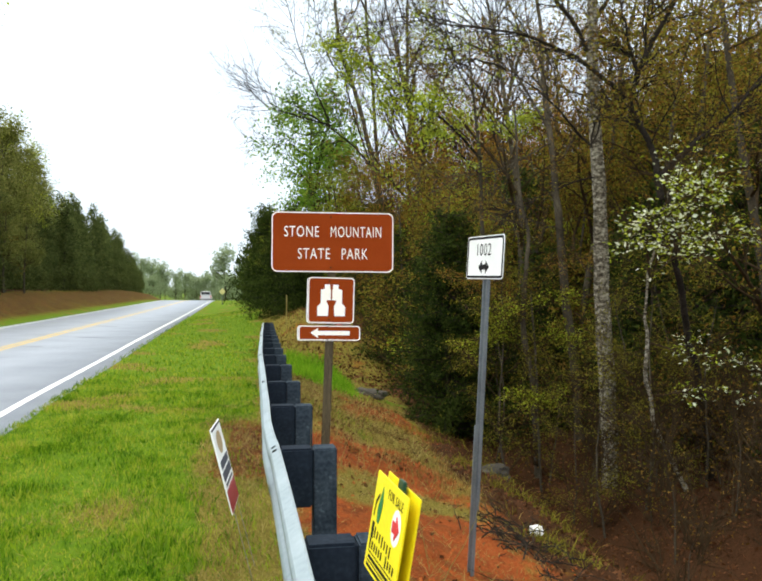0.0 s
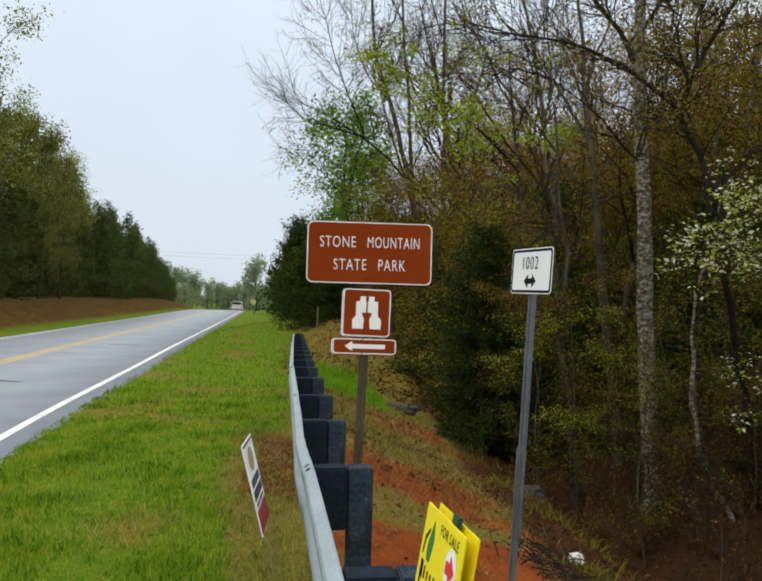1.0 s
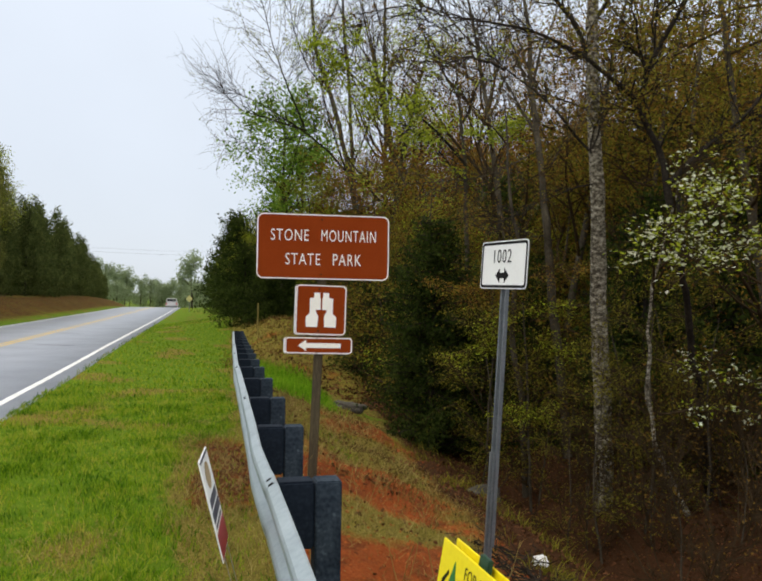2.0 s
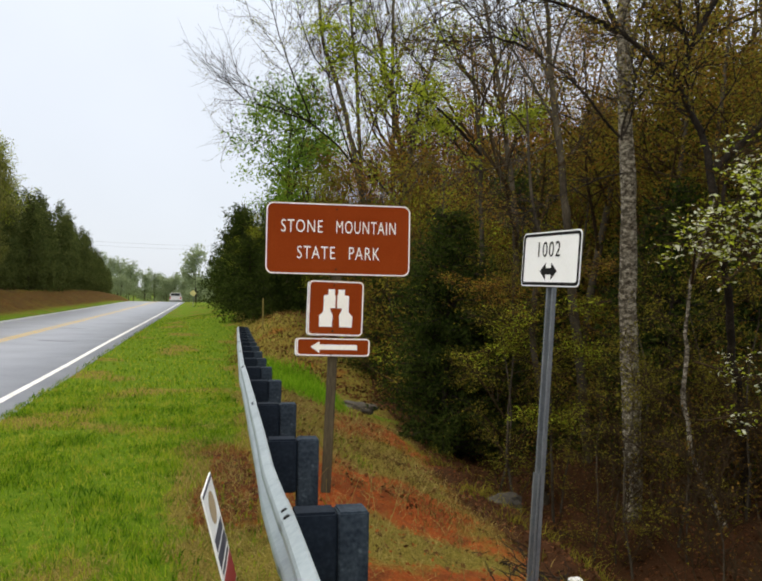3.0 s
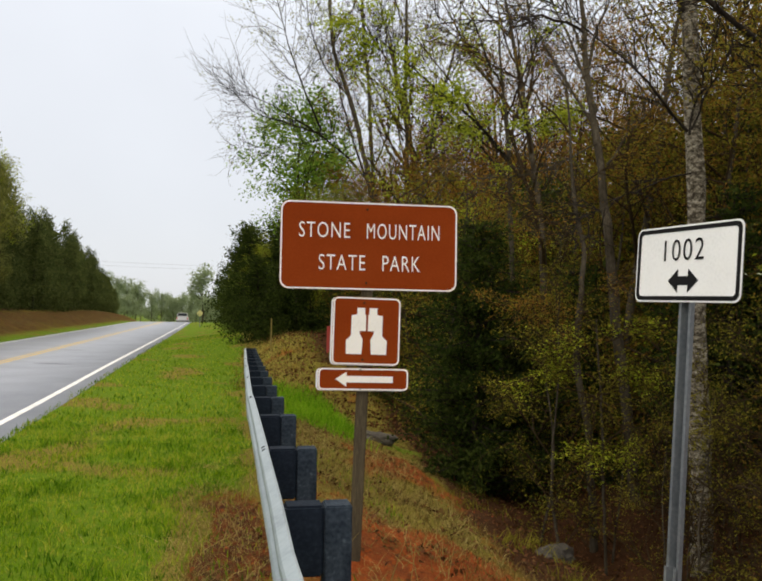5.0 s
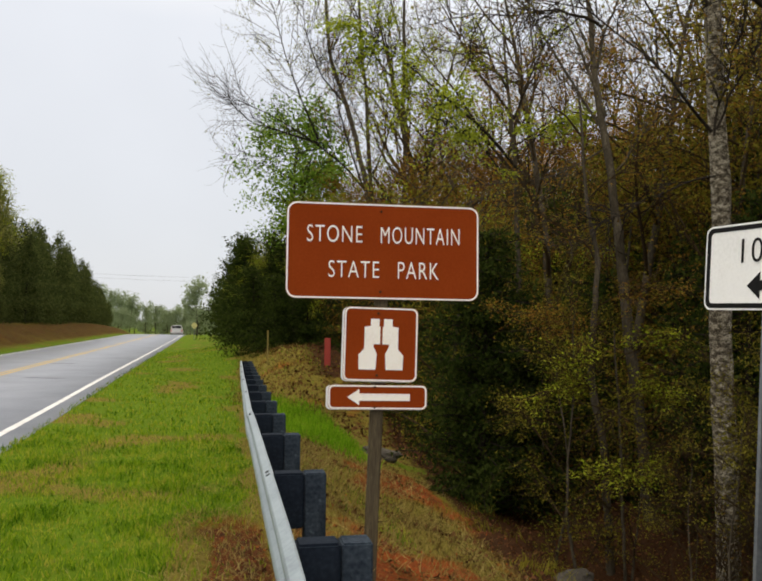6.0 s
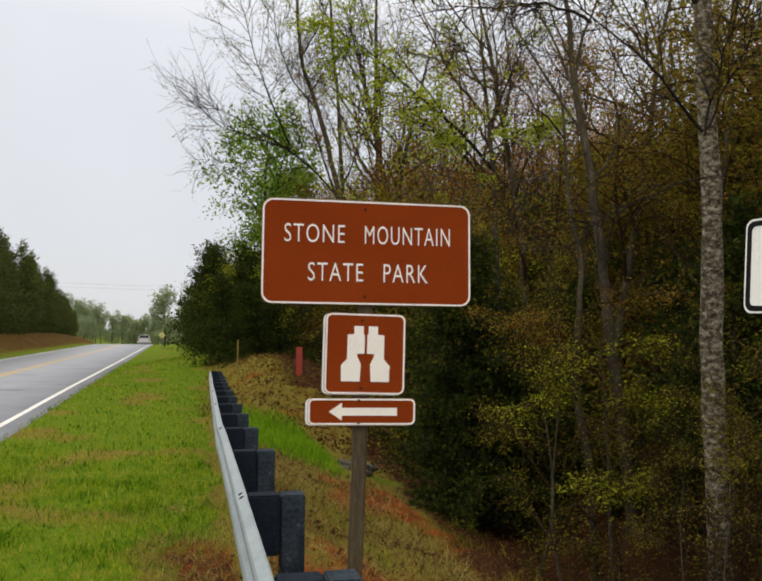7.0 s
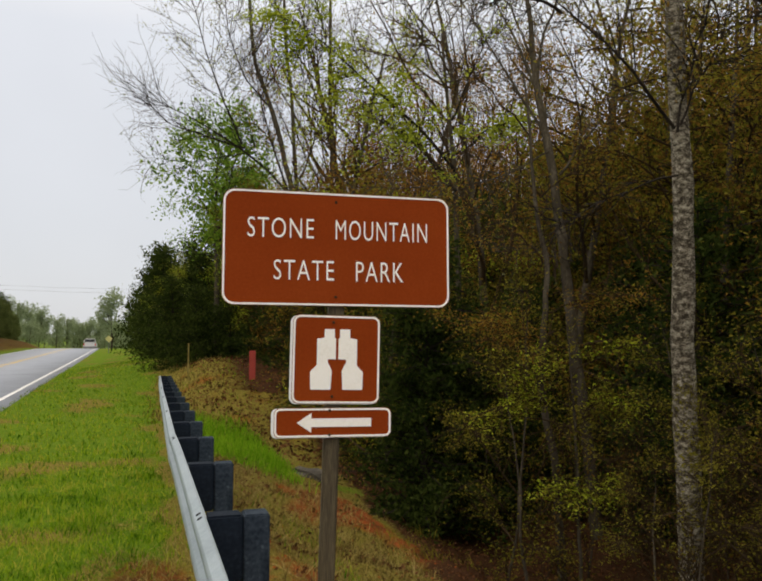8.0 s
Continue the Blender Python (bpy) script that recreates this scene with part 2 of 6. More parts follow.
def lettering(text, x0, x1, z0, z1, y, depth=0.001):
    """Words in the built-in font, fitted into a rectangle of the plane at depth y, facing -y."""
    cu = bpy.data.curves.new("words", "FONT")
    cu.body, cu.extrude, cu.resolution_u, cu.offset, cu.space_character = text, 0.02, 4, -0.006, 1.14
    tmp = new("words", cu)
    dg = bpy.context.evaluated_depsgraph_get()
    me = bpy.data.meshes.new_from_object(tmp.evaluated_get(dg))
    bpy.data.objects.remove(tmp)
    bpy.data.curves.remove(cu)
    co = np.array([v.co for v in me.vertices])
    lo, hi = co.min(0), co.max(0)
    t = (co - lo) / np.maximum(hi - lo, 1e-6)
    out = np.stack([x0 + t[:, 0] * (x1 - x0), y - depth * t[:, 2], z0 + t[:, 1] * (z1 - z0)], 1)
    me.vertices.foreach_set("co", out.astype(np.float32).ravel())
    me.materials.clear()
    me.update()
    return me


def letters(text, x0, x1, z0, z1, y, mat, parent, name="letter", label=""):
    """The same, with every character a part of its own."""
    whole = bmesh.new()
    me = lettering(text, x0, x1, z0, z1, y)
    whole.from_mesh(me)
    bpy.data.meshes.remove(me)
    bmesh.ops.remove_doubles(whole, verts=whole.verts, dist=1e-5)
    left = set(whole.verts)
    while left:
        todo, got = [left.pop()], set()
        while todo:
            v = todo.pop()
            got.add(v)
            for e in v.link_edges:
                o = e.other_vert(v)
                if o in left:
                    left.discard(o)
                    todo.append(o)
        one, made = bmesh.new(), {}
        for v in got:
            made[v] = one.verts.new(v.co)
        for f in {f for v in got for f in v.link_faces}:
            one.faces.new([made[v] for v in f.verts])
        part(name, one, mat, parent, label)
    whole.free()


def tubes(lines, sides):
    """Tapered tubes round polylines: a list of (points, radii). Returns verts and quads."""
    vs, fs, base = [], [], 0
    ang = np.arange(sides) * 2 * np.pi / sides
    ca, sa = np.cos(ang), np.sin(ang)
    for pts, rad in lines:
        pts = np.asarray(pts, float)
        d = np.gradient(pts, axis=0)
        d /= np.linalg.norm(d, axis=1, keepdims=True) + 1e-9
        ref = np.where(np.abs(d[:, :1]) < 0.9, [[1.0, 0, 0]], [[0, 1.0, 0]])
        u = np.cross(d, ref)
        u /= np.linalg.norm(u, axis=1, keepdims=True) + 1e-9
        w = np.cross(d, u)
        rad = np.asarray(rad, float)[:, None, None]
        vs.append((pts[:, None] + rad * (u[:, None] * ca[None, :, None] + w[:, None] * sa[None, :, None])).reshape(-1, 3))
        n = len(pts)
        i = np.arange(n - 1)[:, None] * sides + np.arange(sides)[None]
        j = np.arange(n - 1)[:, None] * sides + (np.arange(sides)[None] + 1) % sides
        fs.append((np.stack([i, j, j + sides, i + sides], -1) + base).reshape(-1, 4))
        base += n * sides
    return np.concatenate(vs), np.concatenate(fs)


def leaf_quads(rng, at, size, droop=0.2, narrow=0.55, flat=0.0):
    """A folded four-cornered leaf at every place, turned at random."""
    n = len(at)
    d = rng.normal(size=(n, 3))
    d[:, 2] = d[:, 2] * (1 - flat) - droop
    d /= np.linalg.norm(d, axis=1, keepdims=True) + 1e-9
    s = rng.normal(size=(n, 3))
    s[:, 2] *= 1 - flat
    s -= (s * d).sum(1, keepdims=True) * d
    s /= np.linalg.norm(s, axis=1, keepdims=True) + 1e-9
    up = np.cross(d, s)
    k = (size * rng.uniform(0.6, 1.35, n))[:, None]
    a = at
    mid = at + 0.5 * k * d
    b = mid + 0.5 * narrow * k * s + 0.12 * k * up
    c = at + k * d
    e = mid - 0.5 * narrow * k * s + 0.12 * k * up
    v = np.stack([a, b, c, e], 1).reshape(-1, 3)
    f = np.arange(4 * n).reshape(-1, 4)
    return v, f


def leaf_tris(rng, at, size, droop=0.2, narrow=0.6, flat=0.0):
    """A small three-cornered leaf at every place, for crowns that stay at some distance."""
    n = len(at)
    d = rng.normal(size=(n, 3))
    d[:, 2] = d[:, 2] * (1 - flat) - droop
    d /= np.linalg.norm(d, axis=1, keepdims=True) + 1e-9
    s = np.cross(d, rng.normal(size=(n, 3)) * [1, 1, 1 - 0.5 * flat])
    s /= np.linalg.norm(s, axis=1, keepdims=True) + 1e-9
    k = (size * rng.uniform(0.6, 1.4, n))[:, None]
    v = np.stack([at - 0.5 * narrow * k * s, at + 0.5 * narrow * k * s, at + k * d], 1).reshape(-1, 3)
    return v, np.arange(3 * n).reshape(-1, 3)


def blade_tris(rng, at, height, width, lean=0.35):
    """Bent grass blades of two triangles and a tip."""
    n = len(at)
    az = rng.uniform(0, 2 * np.pi, n)
    h = (height * rng.uniform(0.5, 1.4, n))[:, None]
    side = np.stack([np.cos(az), np.sin(az), 0 * az], 1) * width * rng.uniform(0.7, 1.3, n)[:, None]
    az2 = rng.uniform(0, 2 * np.pi, n)
    tip = np.stack([np.cos(az2), np.sin(az2), 0 * az2], 1) * rng.uniform(0.1, 1.0, n)[:, None] * lean * 2
    mid = at + h * (0.55 * np.array([[0, 0, 1.0]]) + 0.35 * tip)
    top = at + h * (0.9 * np.array([[0, 0, 1.0]]) + tip)
    v = np.stack([at - side, at + side, mid + 0.7 * side, mid - 0.7 * side, top], 1).reshape(-1, 3)
    b = 5 * np.arange(n)[:, None]
    f = np.concatenate([b + [0, 1, 2], b + [0, 2, 3], b + [3, 2, 4]])
    return v, f



# ---------------------------------------------------------------- the lie of the land
YS = np.arange(-80, 420, 1.0)
_edge = np.interp(YS, [-80, 0, 7.9, 10.9, 15, 22.2, 40.5, 68, 100, 420], [15.5, -2.55, -4.41, -4.96, -5.7, -7.1, -10.5, -15.68, -21.8, -84])
_edge = np.convolve(np.pad(_edge, 3, mode="reflect", reflect_type="odd"), np.ones(7) / 7, "valid")
_rail = np.interp(YS, [-80, -9, 1.32, 2.75, 4, 5.4, 6.4, 8.4, 9.9, 18.8, 28.2, 420], [15.44, 1.89, 0.045, -0.215, -0.46, -0.68, -0.85, -1.18, -1.43, -2.77, -4.15, -62])


def edge_x(y):
    """The white edge line of the road."""
    return np.interp(y, YS, _edge)


def rail_x(y):
    """The road side of the guardrail."""
    return np.interp(y, YS, _rail)


def step(a, b, v):
    t = np.clip((v - a) / (b - a), 0, 1)
    return t * t * (3 - 2 * t)


def rail_ground(y):
    return np.interp(y, [-80, 9, 28.2, 34, 420], [0, 0, -0.37, -0.3, -0.3])


def road_z(y):
    return -0.00055 * np.maximum(0, np.asarray(y, float) - 88) ** 2 * (np.asarray(y) < 150) - np.where(np.asarray(y) >= 150, 0.00055 * 62**2 + 0.03 * (np.asarray(y, float) - 150), 0)


def shoulder(s, y):
    """Share by which the slope behind the rail's end rises before the far bank begins."""
    return (step(17, 30, y) - step(24, 38, y)) * step(0, 1.5, s) * (1 - step(4.0, 6.5, s))


def ground_z(x, y):
    """Height of the ground: road verge, clay bank and ditch, wood floor, cut banks farther on."""
    x, y = np.asarray(x, float), np.asarray(y, float)
    u, s = x - edge_x(y), x - rail_x(y)
    rz = road_z(y)
    verge = (rail_ground(y) + 0.0) * step(0, 1, u / np.maximum(rail_x(y) - edge_x(y), 0.5))
    near = np.interp(s, [0, 0.35, 0.75, 1.5, 2.4, 3.15, 3.8, 4.3, 4.8, 5.3, 7, 30, 80, 400], [0, 0.02, -0.03, -0.37, -0.64, -0.86, -1.35, -1.5, -1.25, -0.95, -0.75, -0.4, 2.0, 4])
    soft = np.interp(s, [0, 0.6, 2.5, 4.5, 8, 30, 80, 400], [0, 0.0, -0.55, -1.1, -1.3, -0.2, 2, 4])
    k = step(9, 15, y)
    bank = near * (1 - k) + soft * k
    far = np.interp(s, [-3.5, -1, 2, 6, 30, 400], [0, 0.35, 0.8, 1.0, 2.0, 4])
    q = step(24, 38, y) + shoulder(s, y)
    right = np.where(s > 0, rail_ground(y) + bank, verge)
    right = right * (1 - q) + far * q * step(0, 2.0, u)
    w = -6.55 - u
    left = np.interp(w, [0, 0.8, 1.6, 4.5, 8, 30, 400], [0, -0.1, -0.1, 1.25, 1.6, 2.6, 6])
    return np.where(u > 0.35, right * step(0.35, 1.2, u), np.where(u < -6.55, left, 0.0)) + rz


def field(x, y, fx, fy, z):
    return np.array([noise.noise((a, b, z)) for a, b in zip((x * fx).ravel(), (y * fy).ravel())]).reshape(x.shape)


def rough_ground(x, y):
    """Small unevenness; under the road the ground lies a little lower."""
    u, s = x - edge_x(y), x - rail_x(y)
    f = np.clip(np.maximum((u - 0.35) * 2, (-6.55 - u) * 2), 0, 1)
    k = 0.03 + 0.05 * step(0.3, 1.2, s) + 0.06 * step(2, 4, s)
    bumps = f * k * (field(x, y, 0.9, 0.9, 3) + 0.6 * field(x, y, 3.1, 3.1, 7) + 0.35 * field(x, y, 8, 8, 9))
    return np.where((u >= -6.55) & (u <= 0.35), -0.05, bumps)


def spread(*runs):
    out = []
    for a, b, n in runs:
        out += list(np.linspace(a, b, n, endpoint=False))
    return np.array(out + [runs[-1][1]])


US = spread((-1500, -150, 8), (-150, -30, 14), (-30, -6.55, 22), (-6.55, 0.35, 6), (0.35, 9.5, 88), (9.5, 22, 40), (22, 60, 20), (60, 200, 10), (200, 1500, 8))
VS = spread((-1500, -80, 6), (-80, -4, 18), (-4, 14, 150), (14, 40, 80), (40, 110, 50), (110, 400, 24), (400, 2500, 10))
gv = np.zeros((len(VS), len(US), 3))
for i, y in enumerate(VS):
    xs = edge_x(np.clip(y, -80, 419)) + US
    yy = np.full_like(xs, y)
    gv[i, :, 0], gv[i, :, 1] = xs, y
    gv[i, :, 2] = ground_z(xs, np.clip(yy, -80, 419))
    if -6 < y < 60:
        near = (xs > -45) & (xs < 25)
        gv[i, near, 2] += rough_ground(xs[near], yy[near])
    else:
        gv[i, (US > -6.65) & (US < 0.4), 2] -= 0.05
nu = len(US)
gi = (np.arange(len(VS) - 1)[:, None] * nu + np.arange(nu - 1)[None]).ravel()
ground_me = smooth(tri_mesh("ground", gv.reshape(-1, 3), np.stack([gi, gi + 1, gi + nu + 1, gi + nu], 1)))


def cover(x, y):
    """Shares of clay, leaf litter and dry grass in the ground at places."""
    u, s = x - edge_x(y), x - rail_x(y)
    wob = 0.35 * field(x, y, 0.8, 0.8, 1) + 0.25 * field(x, y, 2.3, 2.3, 2)
    ahead = step(4.7, 5.6, y + wob) * (1 - step(7.5, 8.3, y + 1.5 * wob))
    worn = step(-0.52, -0.3, s + 0.7 * wob) * ahead
    bare = step(0.0, 0.4, s + wob) * (1 - step(9.5, 12, y + 3 * wob))
    bare = bare * np.where((s > 0.35) & (s < 2.6), 1 - 0.45 * step(0.1, 0.35, wob + 0.22 * np.sin(1.3 * y + 2 * s)), 1)
    bare = bare * (1 - 0.7 * step(7.9, 9.1, y + 1.5 * wob) * step(0.1, 0.4, s) * (1 - step(2.2, 2.7, s)))
    clay = np.where(s < 0.1, worn, bare)
    clay = np.maximum(clay, step(-0.1, 0.35, s + wob) * 0.45 * step(14, 20, y))
    red = step(1.3, 1.6, s + 0.5 * wob) * (1 - step(2.4, 2.8, s)) * step(10.4, 11.2, y + wob) * (1 - step(12.6, 13.4, y + wob))
    clay = np.maximum(clay, 0.9 * red)
    wood = np.where(y < 24, step(2.1, 3.0, s + 0.8 * wob - 0.10 * np.maximum(0, y - 9)), step(1.5, 3.5, s))
    wood = np.maximum(wood, step(4.8, 6.2, -6.55 - u + wob))
    wood = np.maximum(wood, np.where(s < 0.1, 0.42 * worn, 0))
    dry = step(0.15, 0.5, 0.5 + wob) * step(-0.12, 0.1, s + 0.6 * wob + 0.42 * (1 - step(4.6, 6.0, y))) * (1 - wood) * (1 - 0.7 * clay) * (1 - 0.2 * step(14, 20, y))
    dry = dry * (1 - 0.8 * step(0.2, 0.4, s) * (1 - step(1.9, 2.4, s + wob)) * (1 - step(7.5, 8.8, y + 1.5 * wob)))
    dry = dry * (1 - 0.7 * red)
    wood = wood * (1 - 0.8 * red)
    dry = np.maximum(dry, 0.72 * step(0.12, 0.5, field(x + 7, y, 0.75, 0.6, 4) + 0.3 * wob) * (1 - wood))
    dry = np.where(s < 0.1, dry * (1 - 0.85 * worn) + 0.9 * ahead * step(-0.8, -0.55, s + 0.6 * wob) * (1 - step(-0.5, -0.36, s + 0.6 * wob)), dry)
    w = -6.55 - u
    cut = step(1.4, 2.2, w + wob) * (1 - step(4.8, 6, w + wob))
    clay = np.maximum(clay, 0.62 * cut)
    wood = np.maximum(wood, 0.42 * cut)
    return np.stack([clay * (1 - wood), wood, dry], -1)


flat_xy = gv.reshape(-1, 3)
shares = np.zeros((len(flat_xy), 3), np.float32)
shares[:, 1] = 0.2
close = (np.abs(flat_xy[:, 0]) < 60) & (flat_xy[:, 1] > -20) & (flat_xy[:, 1] < 130)
shares[close] = cover(flat_xy[close, 0], flat_xy[close, 1])
for k, key in enumerate(("clay", "wood", "dry")):
    at = ground_me.attributes.new(key, "FLOAT", "POINT")
    at.data.foreach_set("value", np.ascontiguousarray(shares[:, k]))


def ground_material():
    m = bpy.data.materials.new("verge_grass_clay_and_litter")
    m.use_nodes = True
    n, l = m.node_tree.nodes, m.node_tree.links
    bsdf = n["Principled BSDF"]
    bsdf.inputs["Roughness"].default_value, bsdf.inputs["Specular IOR Level"].default_value = 0.95, 0.04
    coord = n.new("ShaderNodeTexCoord")

    def grain(scale, detail=6):
        t = n.new("ShaderNodeTexNoise")
        t.inputs["Scale"].default_value, t.inputs["Detail"].default_value, t.inputs["Roughness"].default_value = scale, detail, 0.65
        l.new(coord.outputs["Object"], t.inputs["Vector"])
        return t.outputs["Fac"]

    def ramp_of(fac, colors, a=0.33, b=0.67):
        r = n.new("ShaderNodeValToRGB")
        el = r.color_ramp.elements
        while len(el) < len(colors):
            el.new(0.5)
        for i, c in enumerate(colors):
            el[i].position, el[i].color = a + (b - a) * i / (len(colors) - 1), (*c, 1)
        l.new(fac, r.inputs["Fac"])
        return r.outputs["Color"]

    def blend(fac, a, b):
        x = n.new("ShaderNodeMix")
        x.data_type = "RGBA"
        l.new(fac, x.inputs["Factor"]), l.new(a, x.inputs["A"]), l.new(b, x.inputs["B"])
        return x.outputs["Result"]

    def share(key, edge):
        a = n.new("ShaderNodeAttribute")
        a.attribute_name = key
        s = n.new("ShaderNodeMath")
        s.operation = "ADD"
        d = n.new("ShaderNodeMapRange")
        d.inputs["From Min"].default_value, d.inputs["From Max"].default_value = 0.62, 1.02
        l.new(a.outputs["Fac"], s.inputs[0]), l.new(edge, s.inputs[1]), l.new(s.outputs[0], d.inputs["Value"])
        return d.outputs["Result"]

    mid, fine, broad = grain(9), grain(55), grain(0.9)
    grass = blend(broad, ramp_of(fine, [(0.04, 0.09, 0.004), (0.09, 0.17, 0.008), (0.16, 0.23, 0.018)]), ramp_of(mid, [(0.06, 0.13, 0.007), (0.125, 0.2, 0.013), (0.2, 0.22, 0.03)]))
    clay = blend(mid, ramp_of(fine, [(0.1, 0.021, 0.006), (0.285, 0.067, 0.017), (0.42, 0.14, 0.047)]), ramp_of(broad, [(0.17, 0.038, 0.010), (0.365, 0.095, 0.026)]))
    wood = blend(mid, ramp_of(fine, [(0.02, 0.01, 0.005), (0.055, 0.026, 0.012), (0.12, 0.06, 0.03)]), ramp_of(broad, [(0.03, 0.015, 0.007), (0.09, 0.037, 0.017)]))
    soil = ramp_of(fine, [(0.03, 0.012, 0.006), (0.09, 0.034, 0.014), (0.17, 0.07, 0.028)])
    crumb = grain(3.2, 8)
    part_soil = n.new("ShaderNodeMapRange")
    part_soil.inputs["From Min"].default_value, part_soil.inputs["From Max"].default_value = 0.46, 0.62
    part_soil.inputs["To Max"].default_value = 0.62
    l.new(crumb, part_soil.inputs["Value"])
    clay = blend(part_soil.outputs["Result"], clay, soil)
    dry = ramp_of(fine, [(0.07, 0.058, 0.01), (0.18, 0.15, 0.028), (0.3, 0.245, 0.06)])
    c = blend(share("clay", mid), grass, clay)
    c = blend(share("dry", mid), c, dry)
    c = blend(share("wood", mid), c, wood)
    l.new(c, bsdf.inputs["Base Color"])
    b = n.new("ShaderNodeBump")
    b.inputs["Strength"].default_value, b.inputs["Distance"].default_value = 0.9, 0.03
    l.new(fine, b.inputs["Height"]), l.new(b.outputs["Normal"], bsdf.inputs["Normal"])
    return m


ground = tagged(part("ground", ground_me, ground_material()), "grassy road verge with a red clay bank and leaf-strewn wood floor", "ground", kind="structure")


def strip(u0, u1, lift, y0, y1, stepy=1.5, wob=0.0, thick=0.0):
    """A band that follows the road, between two distances from its edge line."""
    ys = np.arange(y0, y1 + 0.01, stepy)
    w = np.array([wob * noise.noise((y * 1.7, u1, 0)) for y in ys])
    z = road_z(ys) + lift
    a = np.stack([edge_x(ys) + u0, ys, z], 1)
    b = np.stack([edge_x(ys) + u1 + w, ys, z], 1)
    rows = [a, b] if not thick else [a - [0, 0, thick], a, b, b - [0, 0, thick]]
    v = np.stack(rows, 1)
    k = len(rows)
    f = []
    for i in range(len(ys) - 1):
        for j in range(k - 1):
            f.append((i * k + j, i * k + j + 1, (i + 1) * k + j + 1, (i + 1) * k + j))
    return tri_mesh("band", v.reshape(-1, 3), f)


road = tagged(part("road", strip(-6.55, 0.42, 0.0, -80, 185, 0.4, 0.04, 0.12), M_ASPHALT), "two-lane grey worn asphalt road with painted lines", "road", kind="structure")
for u0, u1, mat, lab in ((-0.06, 0.06, M_WHITE_LINE, "white edge line"), (-6.28, -6.16, M_WHITE_LINE, "white edge line"),
                         (-3.10, -3.00, M_YELLOW_LINE, "yellow centre line"), (-3.32, -3.22, M_YELLOW_LINE, "yellow centre line")):
    part("road_marking", strip(u0, u1, 0.005, -80, 185), mat, road, lab)

# dark tar patches and seams in the worn surface
r = np.random.default_rng(71)
for i in range(4):
    y0, u0, ln = 13 + 5.5 * i + r.uniform(-1, 1), r.uniform(-3.0, -1.2), r.uniform(0.5, 1.6)
    n = 14
    a = np.linspace(0, 2 * np.pi, n, endpoint=False)
    k = r.uniform(0.6, 1.2, n)
    px = u0 + ln * 0.5 * np.cos(a) * k
    py = y0 + 0.09 * ln * np.sin(a) * k + 0.12 * np.sin(2 * px)
    bm = bmesh.new()
    bm.faces.new([bm.verts.new((float(edge_x(q)) + p, q, 0.006)) for p, q in zip(px, py)])
    part("tar_patch", bm, M_TAR, road, "dark tar patch")



# ---------------------------------------------------------------- guardrail
def rail_frame(y):
    x = float(rail_x(y))
    dx = float(rail_x(y + 0.4) - rail_x(y - 0.4)) / 0.8
    t = Vector((dx, 1, 0)).normalized()
    return Vector((x, y, float(rail_ground(y)))), t, Vector((t.y, -t.x, 0))


guardrail = thing("guardrail", pose(0, 0, 0), "galvanised steel roadside guardrail on dark posts with blocks", "guardrail")
# road side of the beam at 0, its back at 0.083; heights above the ground
PROFILE = [(0.066, 0.680), (0.060, 0.681), (0.018, 0.655), (0.010, 0.640), (0.010, 0.608), (0.018, 0.592), (0.060, 0.558), (0.064, 0.545), (0.064, 0.515), (0.060, 0.502), (0.018, 0.468), (0.010, 0.452), (0.010, 0.420), (0.018, 0.405), (0.060, 0.374), (0.066, 0.373)]


def beam(y0, y1, lift):
    ys = np.linspace(y0, y1, 12)
    v, k = [], len(PROFILE)
    for y in ys:
        o, t, n = rail_frame(y)
        for d, h in PROFILE:
            v.append(o + n * (d - lift) + Vector((0, 0, h)))
        for d, h in reversed(PROFILE):
            v.append(o + n * (d - lift + 0.005) + Vector((0, 0, h - 0.002)))
    f, m = [], 2 * k
    for i in range(len(ys) - 1):
        for j in range(m):
            f.append((i * m + j, i * m + (j + 1) % m, (i + 1) * m + (j + 1) % m, (i + 1) * m + j))
    me = tri_mesh("beam", v, f)
    me.polygons.foreach_set("use_smooth", np.zeros(len(f), bool))
    return me


